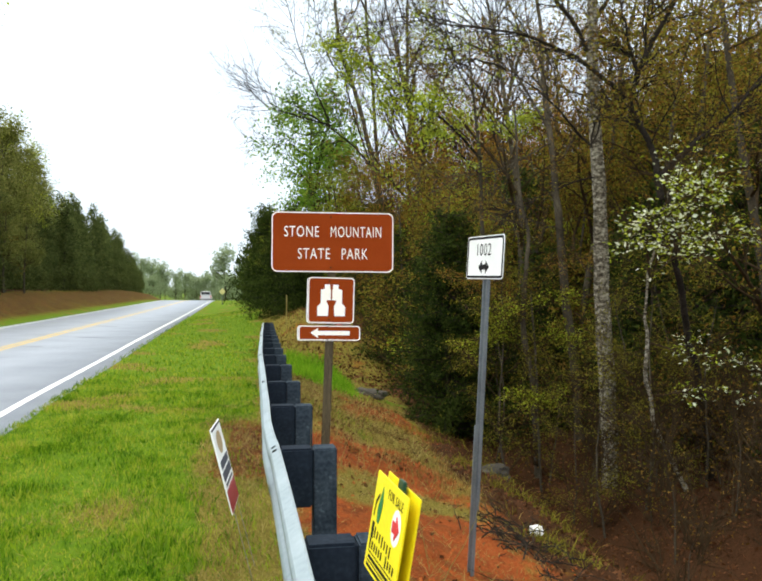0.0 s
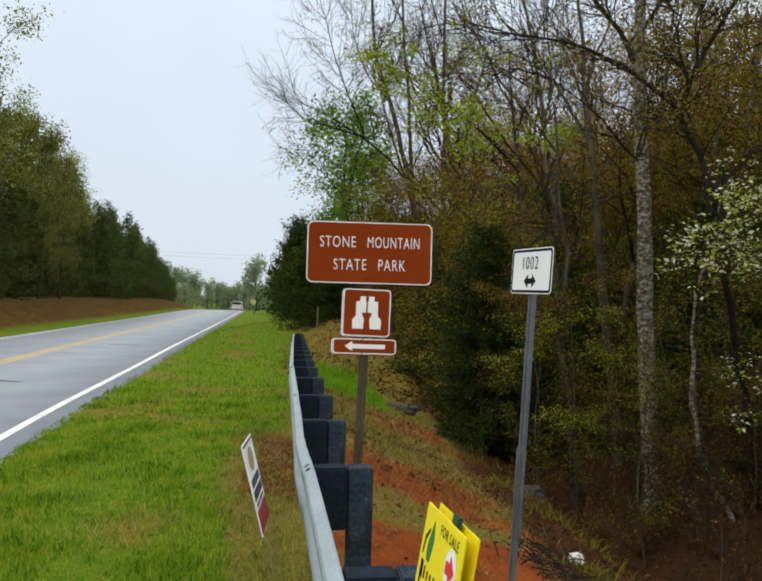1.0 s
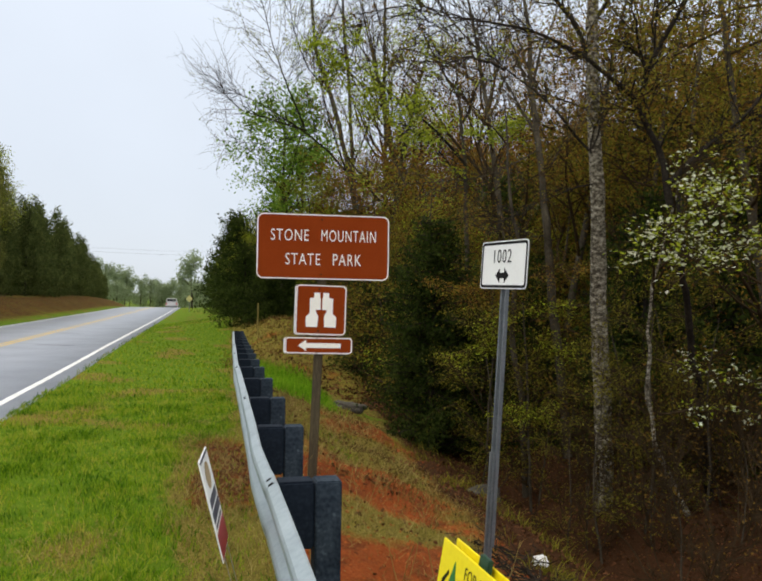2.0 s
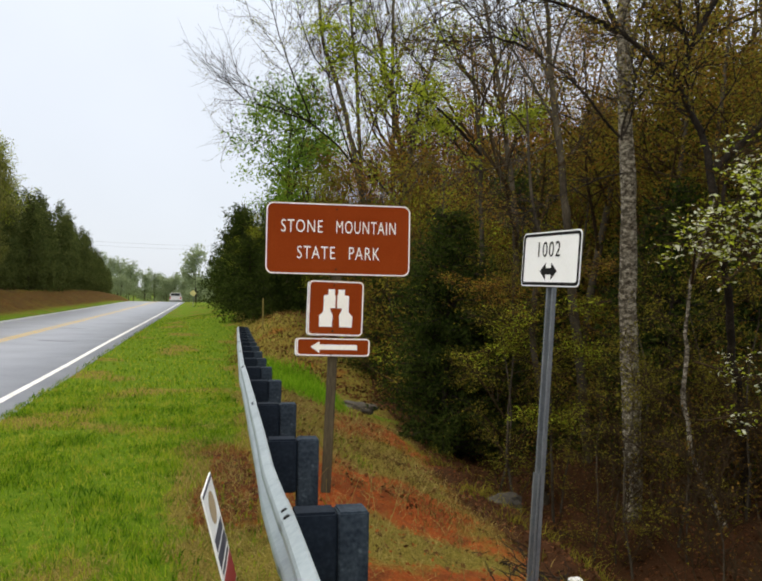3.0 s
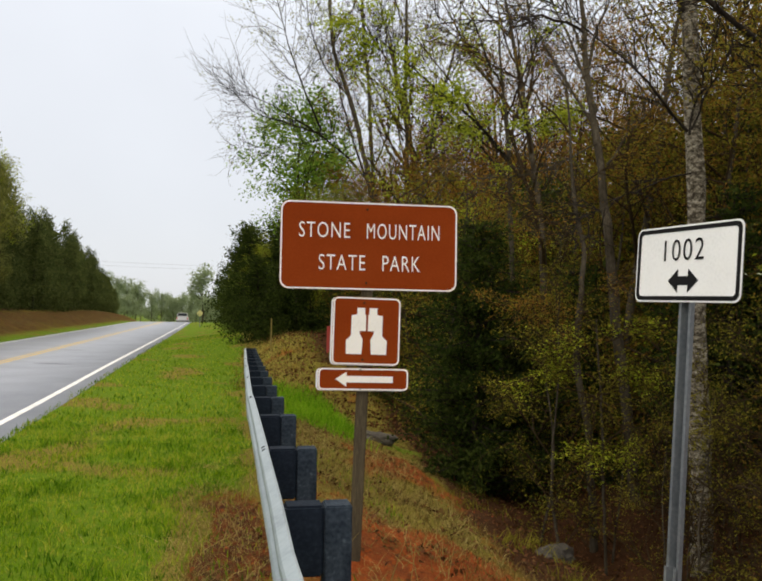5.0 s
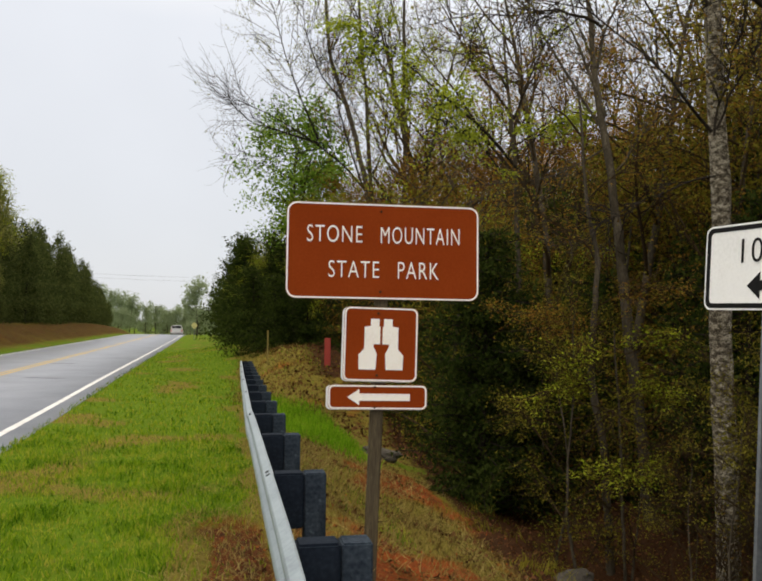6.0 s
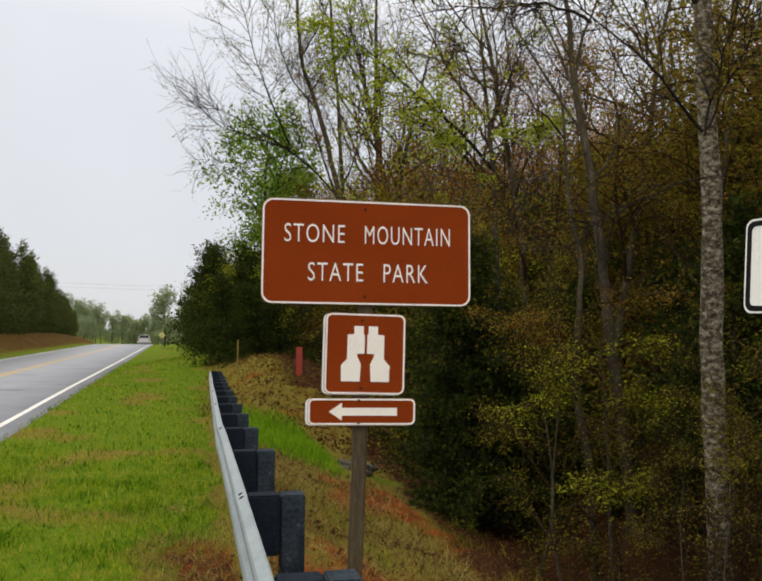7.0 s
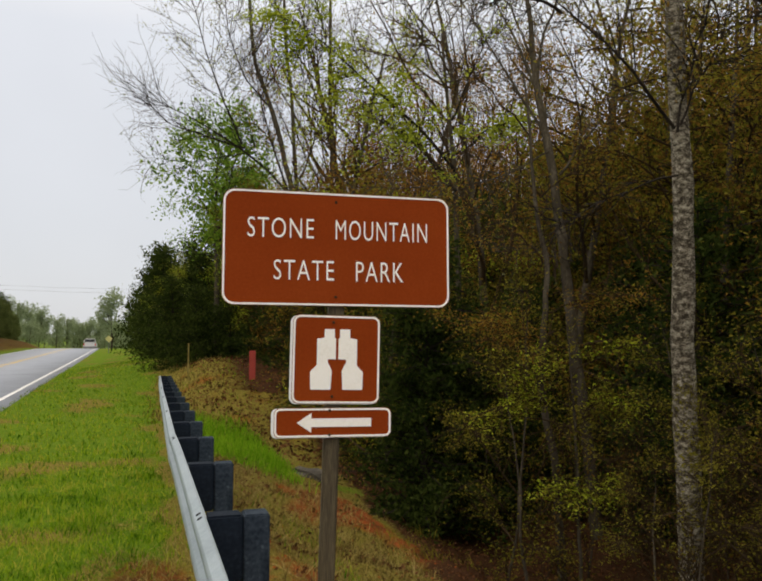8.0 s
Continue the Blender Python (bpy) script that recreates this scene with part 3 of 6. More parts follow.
POSTS = [-6.8, -5.13, -3.46, -1.8, -0.14, 1.53, 3.235, 4.92, 6.5, 8.2, 9.8] + [9.8 + 1.66 * i for i in range(1, 12)]
for k in range(0, len(POSTS) - 2, 2):
    y0, y1 = POSTS[k] - 0.13, POSTS[k + 2] + 0.13
    part("rail_section", beam(y0, y1, 0.004 * (k // 2 % 2)), M_STEEL, guardrail, "galvanised W-beam rail section")
part("end_wing", beam(POSTS[20] + 0.2, POSTS[20] + 1.3, 0.004), M_STEEL, guardrail)
post_me = block_me = bolt_me = None
for y in POSTS:
    o, t, n = rail_frame(y)
    rot = Matrix((n, t, (0, 0, 1))).transposed().to_4x4()
    at = Matrix.Translation(o) @ rot
    if post_me is None:
        post_me = part("post", box(0.14, 0.145, 1.36, (0.348, 0, -0.02), 0.008), M_POST, guardrail, "dark weathered post")
        block_me = part("spacer_block", box(0.2, 0.14, 0.356, (0.174, 0, 0.484), 0.012), M_BLOCK, guardrail, "near-black spacer block")
        bm = bmesh.new()
        bmesh.ops.create_uvsphere(bm, u_segments=10, v_segments=6, radius=0.016)
        bolt_me = part("bolt", bm, M_ALU, block_me)
        p, b, q = post_me, block_me, bolt_me
    else:
        p, b, q = new("post", post_me.data), new("spacer_block", block_me.data), new("bolt", bolt_me.data)
        p.parent = b.parent = guardrail
        q.parent = b
    p.matrix_basis = b.matrix_basis = at
    q.matrix_basis = Matrix.Translation((0.060, 0, 0.53))


# oval splice bolts on the upper slope of the beam, where two sections lap
bolt = None
for y in POSTS[::2]:
    for k in (-0.12, -0.02):
        o, t, n = rail_frame(y + k)
        if bolt is None:
            bolt = part("splice_bolt", box(0.03, 0.026, 0.008, (0, 0, 0), 0.003), M_BLACK, guardrail, "dark bolt head")
            piece = bolt
        else:
            piece = new("splice_bolt", bolt.data)
            piece.parent = guardrail
        piece.matrix_basis = Matrix.Translation(o + n * 0.036 + Vector((0, 0, 0.669))) @ Matrix((n, t, (0, 0, 1))).transposed().to_4x4() @ pose(0, 0, 0, 0, -32, 0)


# ---------------------------------------------------------------- the brown park signs on one wooden post
def brown_plate(name, w, h, r, m, label):
    ob = thing(name, m, label, "road sign")
    part("plate", prism(rounded(w, h, r), 0.0, 0.004), M_ALU, ob, "thin aluminium plate")
    part("sheeting", prism(rounded(w, h, r), -0.0015, 0.0), M_BROWN, ob, "brown reflective face")
    for z in (0.42 * h, -0.42 * h):
        bm = bmesh.new()
        bmesh.ops.create_uvsphere(bm, u_segments=8, v_segments=5, radius=0.008)
        bmesh.ops.translate(bm, verts=bm.verts, vec=(-0.02, -0.002, z))
        part("bolt", bm, M_TWIG, ob)
    part("border", ring(rounded(w - 0.004, h - 0.004, r), rounded(w - 0.024, h - 0.024, r - 0.008), -0.004, -0.0015), M_WHITE, ob, "white border")
    return ob


FACE = math.degrees(math.atan(0.099))


def on_sign(x, z, dy=0.0, roll=0.0):
    return pose(x, 0.099 * x + 0.03 * z + 6.155 + dy, z, -1.7, roll, FACE)


post = thing("sign_post", pose(-0.13, 6.24, 0), "weathered wooden post that carries the brown park signs", "sign post")
bm = box(0.082, 0.088, 3.1, (0, 0, 0.8), 0.01)
for v in bm.verts:
    v.co.x += 0.032 * (v.co.z - 1.1)
    v.co.y += 0.03 * (v.co.z - 1.1)
part("timber", bm, M_WOOD, post)

big = brown_plate("park_sign", 1.215, 0.6, 0.06, on_sign(-0.095, 2.09, 0, 0.2), "brown park name sign with white capital letters and border")
letters("STONE", -0.482, -0.138, 0.052, 0.157, -0.0035, M_WHITE, big, label="white capital letter")
letters("MOUNTAIN", -0.022, 0.482, 0.052, 0.157, -0.0035, M_WHITE, big, label="white capital letter")
letters("STATE", -0.346, -0.03, -0.167, -0.062, -0.0035, M_WHITE, big, label="white capital letter")
letters("PARK", 0.088, 0.348, -0.167, -0.062, -0.0035, M_WHITE, big, label="white capital letter")

viewpoint = brown_plate("binocular_sign", 0.462, 0.458, 0.036, on_sign(-0.109, 1.512, 0, 1.2), "square brown viewpoint sign with white binoculars")
HALF = [(-0.135, -0.157), (-0.03, -0.157), (-0.024, -0.06), (-0.046, -0.015), (-0.046, 0.0), (-0.005, 0.0), (-0.005, 0.108), (-0.012, 0.112), (-0.012, 0.157), (-0.066, 0.157), (-0.066, 0.112), (-0.104, 0.106), (-0.104, -0.03), (-0.138, -0.066)]
for sgn in (1, -1):
    part("binocular_half", prism([(sgn * x + (0.004 if sgn < 0 else 0), z) for x, z in HALF][::sgn], -0.0045, -0.0016), M_WHITE, viewpoint, "white symbol")

part("backing", prism([(x - 0.011, z - 0.004) for x, z in rounded(0.462, 0.458, 0.036)], 0.006, 0.014), M_PLATE, viewpoint, "white plate edge behind the face")
arrow = brown_plate("arrow_sign", 0.614, 0.15, 0.03, on_sign(-0.124, 1.187, 0, 0.6), "narrow brown sign with a white arrow")
part("backing", prism([(x - 0.013, z - 0.003) for x, z in rounded(0.614, 0.15, 0.03)], 0.006, 0.014), M_PLATE, arrow, "white plate edge behind the face")
part("arrow", prism([(-0.19, 0), (-0.115, 0.05), (-0.115, 0.022), (0.2, 0.022), (0.2, -0.022), (-0.115, -0.022), (-0.115, -0.05)], -0.0045, -0.0016), M_WHITE, arrow, "white arrow")

# ---------------------------------------------------------------- the white route sign on its channel post
route = thing("route_sign", pose(1.106, 3.955, 1.853, 0, 3.0, 0) @ pose(0, 0, 0, 0, 0, -71.5), "white route number sign with black border and double arrow", "road sign")
part("plate", prism(rounded(0.57, 0.305, 0.03), 0.0, 0.003), M_ALU, route)
part("sheeting", prism(rounded(0.57, 0.305, 0.03), -0.0015, 0.0), M_PLATE, route, "white face")
part("border", ring(rounded(0.556, 0.291, 0.026), rounded(0.522, 0.257, 0.016), -0.003, -0.0014), M_BLACK, route, "black border")
letters("1002", -0.118, 0.098, 0.012, 0.097, -0.003, M_BLACK, route, "numeral", "black numeral")
ARROW2 = [(-0.09, -0.068), (-0.035, -0.021), (-0.035, -0.05), (0.02, -0.05), (0.02, -0.021), (0.075, -0.068), (0.02, -0.115), (0.02, -0.086), (-0.035, -0.086), (-0.035, -0.115)]
part("double_arrow", prism(ARROW2, -0.003, -0.0014), M_BLACK, route, "black double arrow")
channel = thing("channel_post", pose(1.058, 3.959, 0.7, 0, 2.6, 0) @ pose(0, 0, 0, 0, 0, -71.5), "grey steel channel post leaning slightly on the clay bank", "sign post")


def u_channel(h0, h1, w):
    sec = [(-0.5, 0), (-0.3, 0), (-0.18, 0.45), (0.18, 0.45), (0.3, 0), (0.5, 0), (0.5, 0.07), (0.35, 0.07), (0.22, 0.53), (-0.22, 0.53), (-0.35, 0.07), (-0.5, 0.07)]
    bm = bmesh.new()
    a = [bm.verts.new((x * w, 0.006 + y * w, h0)) for x, y in sec]
    b = [bm.verts.new((x * w, 0.006 + y * w, h1)) for x, y in sec]
    for i in range(len(sec)):
        j = (i + 1) % len(sec)
        bm.faces.new((a[i], a[j], b[j], b[i]))
    bm.faces.new(a[::-1]), bm.faces.new(b)
    bmesh.ops.recalc_face_normals(bm, faces=bm.faces[:])
    return bm


part("upper_channel", u_channel(-0.62, 1.27, 0.066), M_GREYPOST, channel)
bm = u_channel(-1.5, -0.03, 0.062)
bmesh.ops.translate(bm, verts=bm.verts, vec=(0.0, -0.012, 0))
part("ground_stub", bm, M_GREYPOST, channel, "lapped lower post section")



# ---------------------------------------------------------------- trees
def limb(rng, start, d, length, r0, r1, n, wander, up=0.0):
    pts, d = [np.array(start, float)], np.array(d, float)
    for _ in range(n):
        d = d + rng.normal(size=3) * wander
        d[2] += up
        d /= np.linalg.norm(d)
        pts.append(pts[-1] + d * length / n)
    return np.array(pts), np.linspace(1, 0, n + 1) ** 0.8 * (r0 - r1) + r1


def side_way(rng, along, angle):
    a = along / np.linalg.norm(along)
    r = rng.normal(size=3)
    r -= (r @ a) * a
    r /= np.linalg.norm(r)
    return a * math.cos(angle) + r * math.sin(angle)


def skeleton(rng, h, r, first=0.35, limbs=14, subs=6, twigs=5, reach=0.42, angle=55, wander=0.12, trunk_wander=0.05, lean=(0, 0), up=0.06, twig=0.5):
    """Trunk, limbs, branches and twigs as polylines."""
    trunk = limb(rng, (0, 0, -0.4), (lean[0], lean[1], 1), h, r, r * 0.12, 12, trunk_wander, 0.0 if lean[0] else 0.04)
    lv1, lv2, lv3 = [], [], []
    for i in range(limbs):
        f = first + (0.97 - first) * (i + rng.uniform(0, 0.9)) / limbs
        k = f * 12
        j = min(int(k), 11)
        p = trunk[0][j] * (1 - k + j) + trunk[0][j + 1] * (k - j)
        rr = float(np.interp(k, range(13), trunk[1])) * 0.55
        d = side_way(rng, trunk[0][j + 1] - trunk[0][j], radians(angle * rng.uniform(0.7, 1.2)))
        ln = h * reach * rng.uniform(0.6, 1.1) * (1.05 - 0.6 * (f - first) / (1 - first))
        a = limb(rng, p, d, ln, rr, 0.008, 7, wander, up)
        lv1.append(a)
        for _ in range(subs):
            k2 = rng.uniform(1.5, 6.9)
            j2 = int(k2)
            p2 = a[0][j2] * (1 - k2 + j2) + a[0][min(j2 + 1, 7)] * (k2 - j2)
            d2 = side_way(rng, a[0][min(j2 + 1, 7)] - a[0][j2], radians(rng.uniform(25, 60)))
            b = limb(rng, p2, d2, ln * rng.uniform(0.25, 0.55), max(0.006, a[1][j2] * 0.6), 0.004, 4, wander * 1.2, up)
            lv2.append(b)
            for _ in range(twigs):
                k3 = rng.uniform(0.5, 4)
                j3 = min(int(k3), 3)
                p3 = b[0][j3] * (1 - k3 + j3) + b[0][j3 + 1] * (k3 - j3)
                d3 = side_way(rng, b[0][j3 + 1] - b[0][j3], radians(rng.uniform(25, 60)))
                lv3.append(limb(rng, p3, d3, twig * rng.uniform(0.5, 1.3), 0.0045, 0.002, 1, wander, up))
    return trunk, lv1, lv2, lv3


def along(rng, lines, per):
    """Places along polylines, per metre of each."""
    out = []
    for pts, _ in lines:
        n = rng.poisson(per)
        if n:
            k = rng.uniform(0.3, 1.0, n) * (len(pts) - 1)
            j = np.minimum(k.astype(int), len(pts) - 2)
            out.append(pts[j] + (k - j)[:, None] * (pts[j + 1] - pts[j]))
    return np.concatenate(out) if out else np.zeros((0, 3))


def broadleaf(name, seed, m, label, bark, leaf, leaves, size, spread_of=0.08, group="woodland trees", leaf2=None, fat=1.0, layered=1.0, **shape):
    rng = np.random.default_rng(seed)
    trunk, a, b, c = skeleton(rng, **shape)
    ob = thing(name, m, label, "tree", group)
    t = [(trunk[0], trunk[1])]
    flare = trunk[1].copy()
    flare[0] *= 1.35
    part("trunk", smooth(tri_mesh("trunk", *tubes([(trunk[0], flare)], 10))), bark, ob)
    v1, f1 = tubes([(p, r * fat) for p, r in a], 5)
    v2, f2 = tubes([(p, r * fat) for p, r in b + c], 3)
    tagged(part("twigwork", smooth(tri_mesh("twigwork", np.concatenate([v1, v2]), np.concatenate([f1, f2 + len(v1)]))), M_TWIG if bark is not M_BARK_DARK else bark, ob), kind="stuff")
    for k, (mat, share) in enumerate(((leaf, 1.0),) if leaf2 is None else ((leaf, 0.6), (leaf2, 0.4))):
        at = np.concatenate([along(rng, c, leaves * share), along(rng, b, leaves * share * 0.7)])
        at = at + rng.normal(size=at.shape) * spread_of * [1, 1, layered]
        if len(at):
            leafing = leaf_quads if size > 0.12 else leaf_tris
            part("crown", tri_mesh("crown", *leafing(rng, at, size, flat=0.6 * (1 - layered))), mat, ob)
    return ob


def conifer(name, seed, m, label, leaf, h, r, layers=26, per=9, size=0.16, base=0.1, width=0.3, droop=0.25, clumps=26, group="evergreens", shape=0.8, needle=0.45):
    """A straight trunk with whorls of limbs that carry many short needle sprays."""
    rng = np.random.default_rng(seed)
    ob = thing(name, m, label, "tree", group)
    trunk = limb(rng, (0, 0, -0.4), (0, 0, 1), h + 0.4, r, 0.01, 10, 0.02, 0.05)
    part("trunk", smooth(tri_mesh("trunk", *tubes([trunk], 8))), M_BARK_DARK, ob)
    lines, at = [], []
    for i in range(layers):
        f = base + (1 - base) * (i + 0.5) / layers
        k = f * 10
        j = min(int(k), 9)
        p = trunk[0][j] + (k - j) * (trunk[0][j + 1] - trunk[0][j])
        for _ in range(per):
            az = rng.uniform(0, 2 * np.pi)
            ln = width * h * (1 - f) ** shape * rng.uniform(0.55, 1.2) + 0.15
            ln *= 0.55 + 0.45 * min(1.0, (f - base) * 6 + 0.3)
            d = np.array([math.cos(az), math.sin(az), rng.uniform(-droop, 0.35)])
            a = limb(rng, p, d, ln, 0.02, 0.004, 2, 0.16, 0.05)
            lines.append(a)
            n = max(3, int(clumps * ln))
            q = rng.uniform(0.15, 1.0, n) * 2
            jj = np.minimum(q.astype(int), 1)
            at.append(a[0][jj] + (q - jj)[:, None] * (a[0][jj + 1] - a[0][jj]) + rng.normal(size=(n, 3)) * size * 0.9)
    tagged(part("twigwork", tri_mesh("twigwork", *tubes(lines, 3)), M_BARK_DARK, ob), kind="stuff")
    part("crown", tri_mesh("crown", *leaf_tris(rng, np.concatenate(at), size, 0.15, needle)), leaf, ob)
    return ob


def stand(x, y, turn=0.0, scale=1.0, tall=1.0, dz=0.0):
    return Matrix.Translation((x, y, float(ground_z(x, y)) + dz)) @ Matrix.Rotation(radians(turn), 4, "Z") @ Matrix.Diagonal((scale, scale, scale * tall, 1))


def shaped_tree(name, seed, label, bark, leaf, trunk, radius, limbs, leaves, size, leaf2=None, group="woodland trees", subs=9, twigs=5, twig=0.4, spread_of=0.08, side=(0.12, 0.34), layered=1.0, size2=None, kink=0.12, twig_bark=None, fat=1.0, lift=0.03, stray=0.16, bends=1):
    """A tree whose trunk and main limbs follow given bends; every limb is a part and carries its own side shoots."""
    rng = np.random.default_rng(seed)
    ob = thing(name, pose(0, 0, 0), label, "tree", group)

    def bend(pts, n):
        pts = np.array(pts, float)
        k = np.linspace(0, len(pts) - 1, n)
        out = np.stack([np.interp(k, range(len(pts)), pts[:, i]) for i in range(3)], 1)
        for _ in range(2):
            out[1:-1] = 0.25 * out[:-2] + 0.5 * out[1:-1] + 0.25 * out[2:]
        return out

    t = bend(trunk, 26)
    wob = np.cumsum(rng.normal(size=t.shape), 0) * radius * kink
    r = np.linspace(1, 0, 26) ** 0.75 * radius * 0.8 + radius * 0.2
    r[0] *= 1.4
    part("trunk", smooth(tri_mesh("trunk", *tubes([(t + wob * [1, 1, 0], r * rng.uniform(0.93, 1.07, 26))], 12))), bark, ob)
    ends = []
    for pts, r0, *full in limbs:
        a = bend(pts, 12)
        mine = []
        a[1:] += np.cumsum(rng.normal(size=(11, 3)), 0) * 0.018
        ln = np.linalg.norm(np.diff(a, axis=0), axis=1).sum()
        lines = [(a, np.linspace(1, 0.12, 12) * r0)]
        shoot = min(0.011, max(0.007, 0.25 * r0))
        for _ in range(int(subs * ln)):
            k = rng.uniform(1.5, 10.9)
            j = int(k)
            d = side_way(rng, a[j + 1] - a[j], radians(rng.uniform(25, 65))) * [1, 1, layered]
            b = limb(rng, a[j] + (k - j) * (a[j + 1] - a[j]), d, ln * rng.uniform(*side), shoot * fat, 0.003 * fat, 4, stray, lift)
            lines.append(b)
            mine.append(b)
            for _ in range(twigs):
                q = rng.uniform(0.5, 4)
                i = min(int(q), 3)
                c = limb(rng, b[0][i] + (q - i) * (b[0][i + 1] - b[0][i]), side_way(rng, b[0][i + 1] - b[0][i], radians(rng.uniform(25, 60))), twig * rng.uniform(0.5, 1.3), 0.004 * fat, 0.0018 * fat, bends, 0.1 if bends == 1 else 0.25, lift)
                lines.append(c)
                mine.append(c)
        ends += [e for e in mine if rng.uniform() < (full[0] if full else 1.0)]
        part("limb", smooth(tri_mesh("limb", *tubes(lines, 4))), twig_bark or (bark if bark is M_BARK_DARK else M_TWIG), ob)
    for mat, share in ((leaf, 1.0),) if leaf2 is None else ((leaf, 0.6), (leaf2, 0.4)):
        at = along(rng, ends, leaves * share)
        if len(at):
            part("crown", tri_mesh("crown", *leaf_quads(rng, at + rng.normal(size=at.shape) * spread_of * [1, 1, layered], size2 if size2 and mat is leaf2 else size, 0.15, 0.55, 1 - layered)), mat, ob)
    return ob


rng = np.random.default_rng(11)
# the pale mottled trunk and its neighbours at the foot of the bank
shaped_tree("tree", 21, "tall tree with pale mottled bark and sparse olive leaves", M_BARK_PALE, M_LEAF_OLIVE,
            [(3.62, 9.3, -2.1), (3.56, 9.2, -0.4), (3.45, 9.0, 1.0), (3.31, 8.8, 2.1), (3.18, 8.6, 3.2), (3.09, 8.5, 4.4), (3.02, 8.45, 6.0), (2.9, 8.5, 8.5), (2.8, 8.6, 11)], 0.128,
            [([(3.1, 8.5, 3.5), (2.68, 8.4, 3.9), (2.3, 8.35, 4.2), (1.7, 8.3, 4.6), (1.0, 8.2, 4.95)], 0.017, 0.2), ([(2.0, 8.35, 4.42), (1.6, 8.3, 4.55), (1.1, 8.3, 4.45), (0.5, 8.2, 4.4)], 0.018, 0.25),
             ([(3.1, 8.45, 3.45), (3.2, 8.35, 3.95), (3.4, 8.3, 4.6), (3.6, 8.2, 5.5)], 0.014, 0.5), ([(3.1, 8.4, 3.5), (3.28, 8.3, 4.0), (3.45, 8.25, 4.45), (3.8, 8.1, 5.1)], 0.012, 0.5),
             ([(3.06, 8.5, 4.7), (2.6, 8.4, 5.4), (1.8, 8.3, 6.0), (0.8, 8.2, 6.3)], 0.035, 0.4), ([(3.05, 8.5, 5.0), (3.6, 8.4, 5.7), (4.4, 8.3, 6.2)], 0.03),
             ([(3.2, 8.6, 3.1), (2.63, 8.5, 2.85), (2.3, 8.5, 2.66), (2.0, 8.5, 2.6)], 0.01, 0.2), ([(3.0, 8.5, 6.5), (3.6, 8.6, 7.6), (4.6, 8.5, 8.6)], 0.04), ([(2.95, 8.5, 7.4), (2.0, 8.9, 8.6), (1.0, 9.1, 9.6)], 0.035)],
            9.0, 0.036, leaf2=M_LEAF_BROWN, subs=9, twig_bark=M_BARK_DARK)
shaped_tree("tree", 26, "dark forked tree with olive leaves among the blossom", M_BARK_DARK, M_LEAF_OLIVE,
            [(4.9, 8.9, -1.2), (4.4, 8.2, 0.4), (3.75, 7.3, 1.7), (3.45, 6.85, 2.4), (3.42, 6.8, 2.75)], 0.055,
            [([(3.4, 6.8, 2.6), (3.4, 6.8, 2.95), (3.25, 6.8, 3.35), (3.0, 6.8, 3.72), (3.18, 6.8, 3.9), (3.22, 6.75, 4.2), (3.25, 6.7, 4.9)], 0.045, 0.8), ([(3.4, 6.8, 2.85), (3.75, 6.85, 3.25), (4.3, 6.9, 3.7), (4.9, 7.0, 4.6)], 0.04, 0.8),
             ([(3.02, 6.8, 3.7), (2.74, 6.8, 3.95), (2.36, 6.75, 4.2), (1.98, 6.7, 4.3), (1.52, 6.7, 4.31), (1.1, 6.6, 4.26), (0.5, 6.5, 4.4)], 0.028, 0.25), ([(3.2, 6.8, 4.1), (3.6, 6.5, 5.0), (3.9, 6.4, 6.0)], 0.03, 0.8),
             ([(4.4, 6.9, 3.8), (5.0, 6.8, 4.3), (5.6, 6.6, 4.5)], 0.025), ([(3.6, 6.5, 4.9), (4.4, 6.4, 5.3), (5.2, 6.4, 5.5)], 0.025), ([(3.1, 6.8, 3.85), (2.9, 6.6, 4.5), (2.5, 6.4, 5.0)], 0.018, 0.8)], 20.0, 0.038, leaf2=M_LEAF_BROWN, subs=10, kink=0.3, layered=0.6)
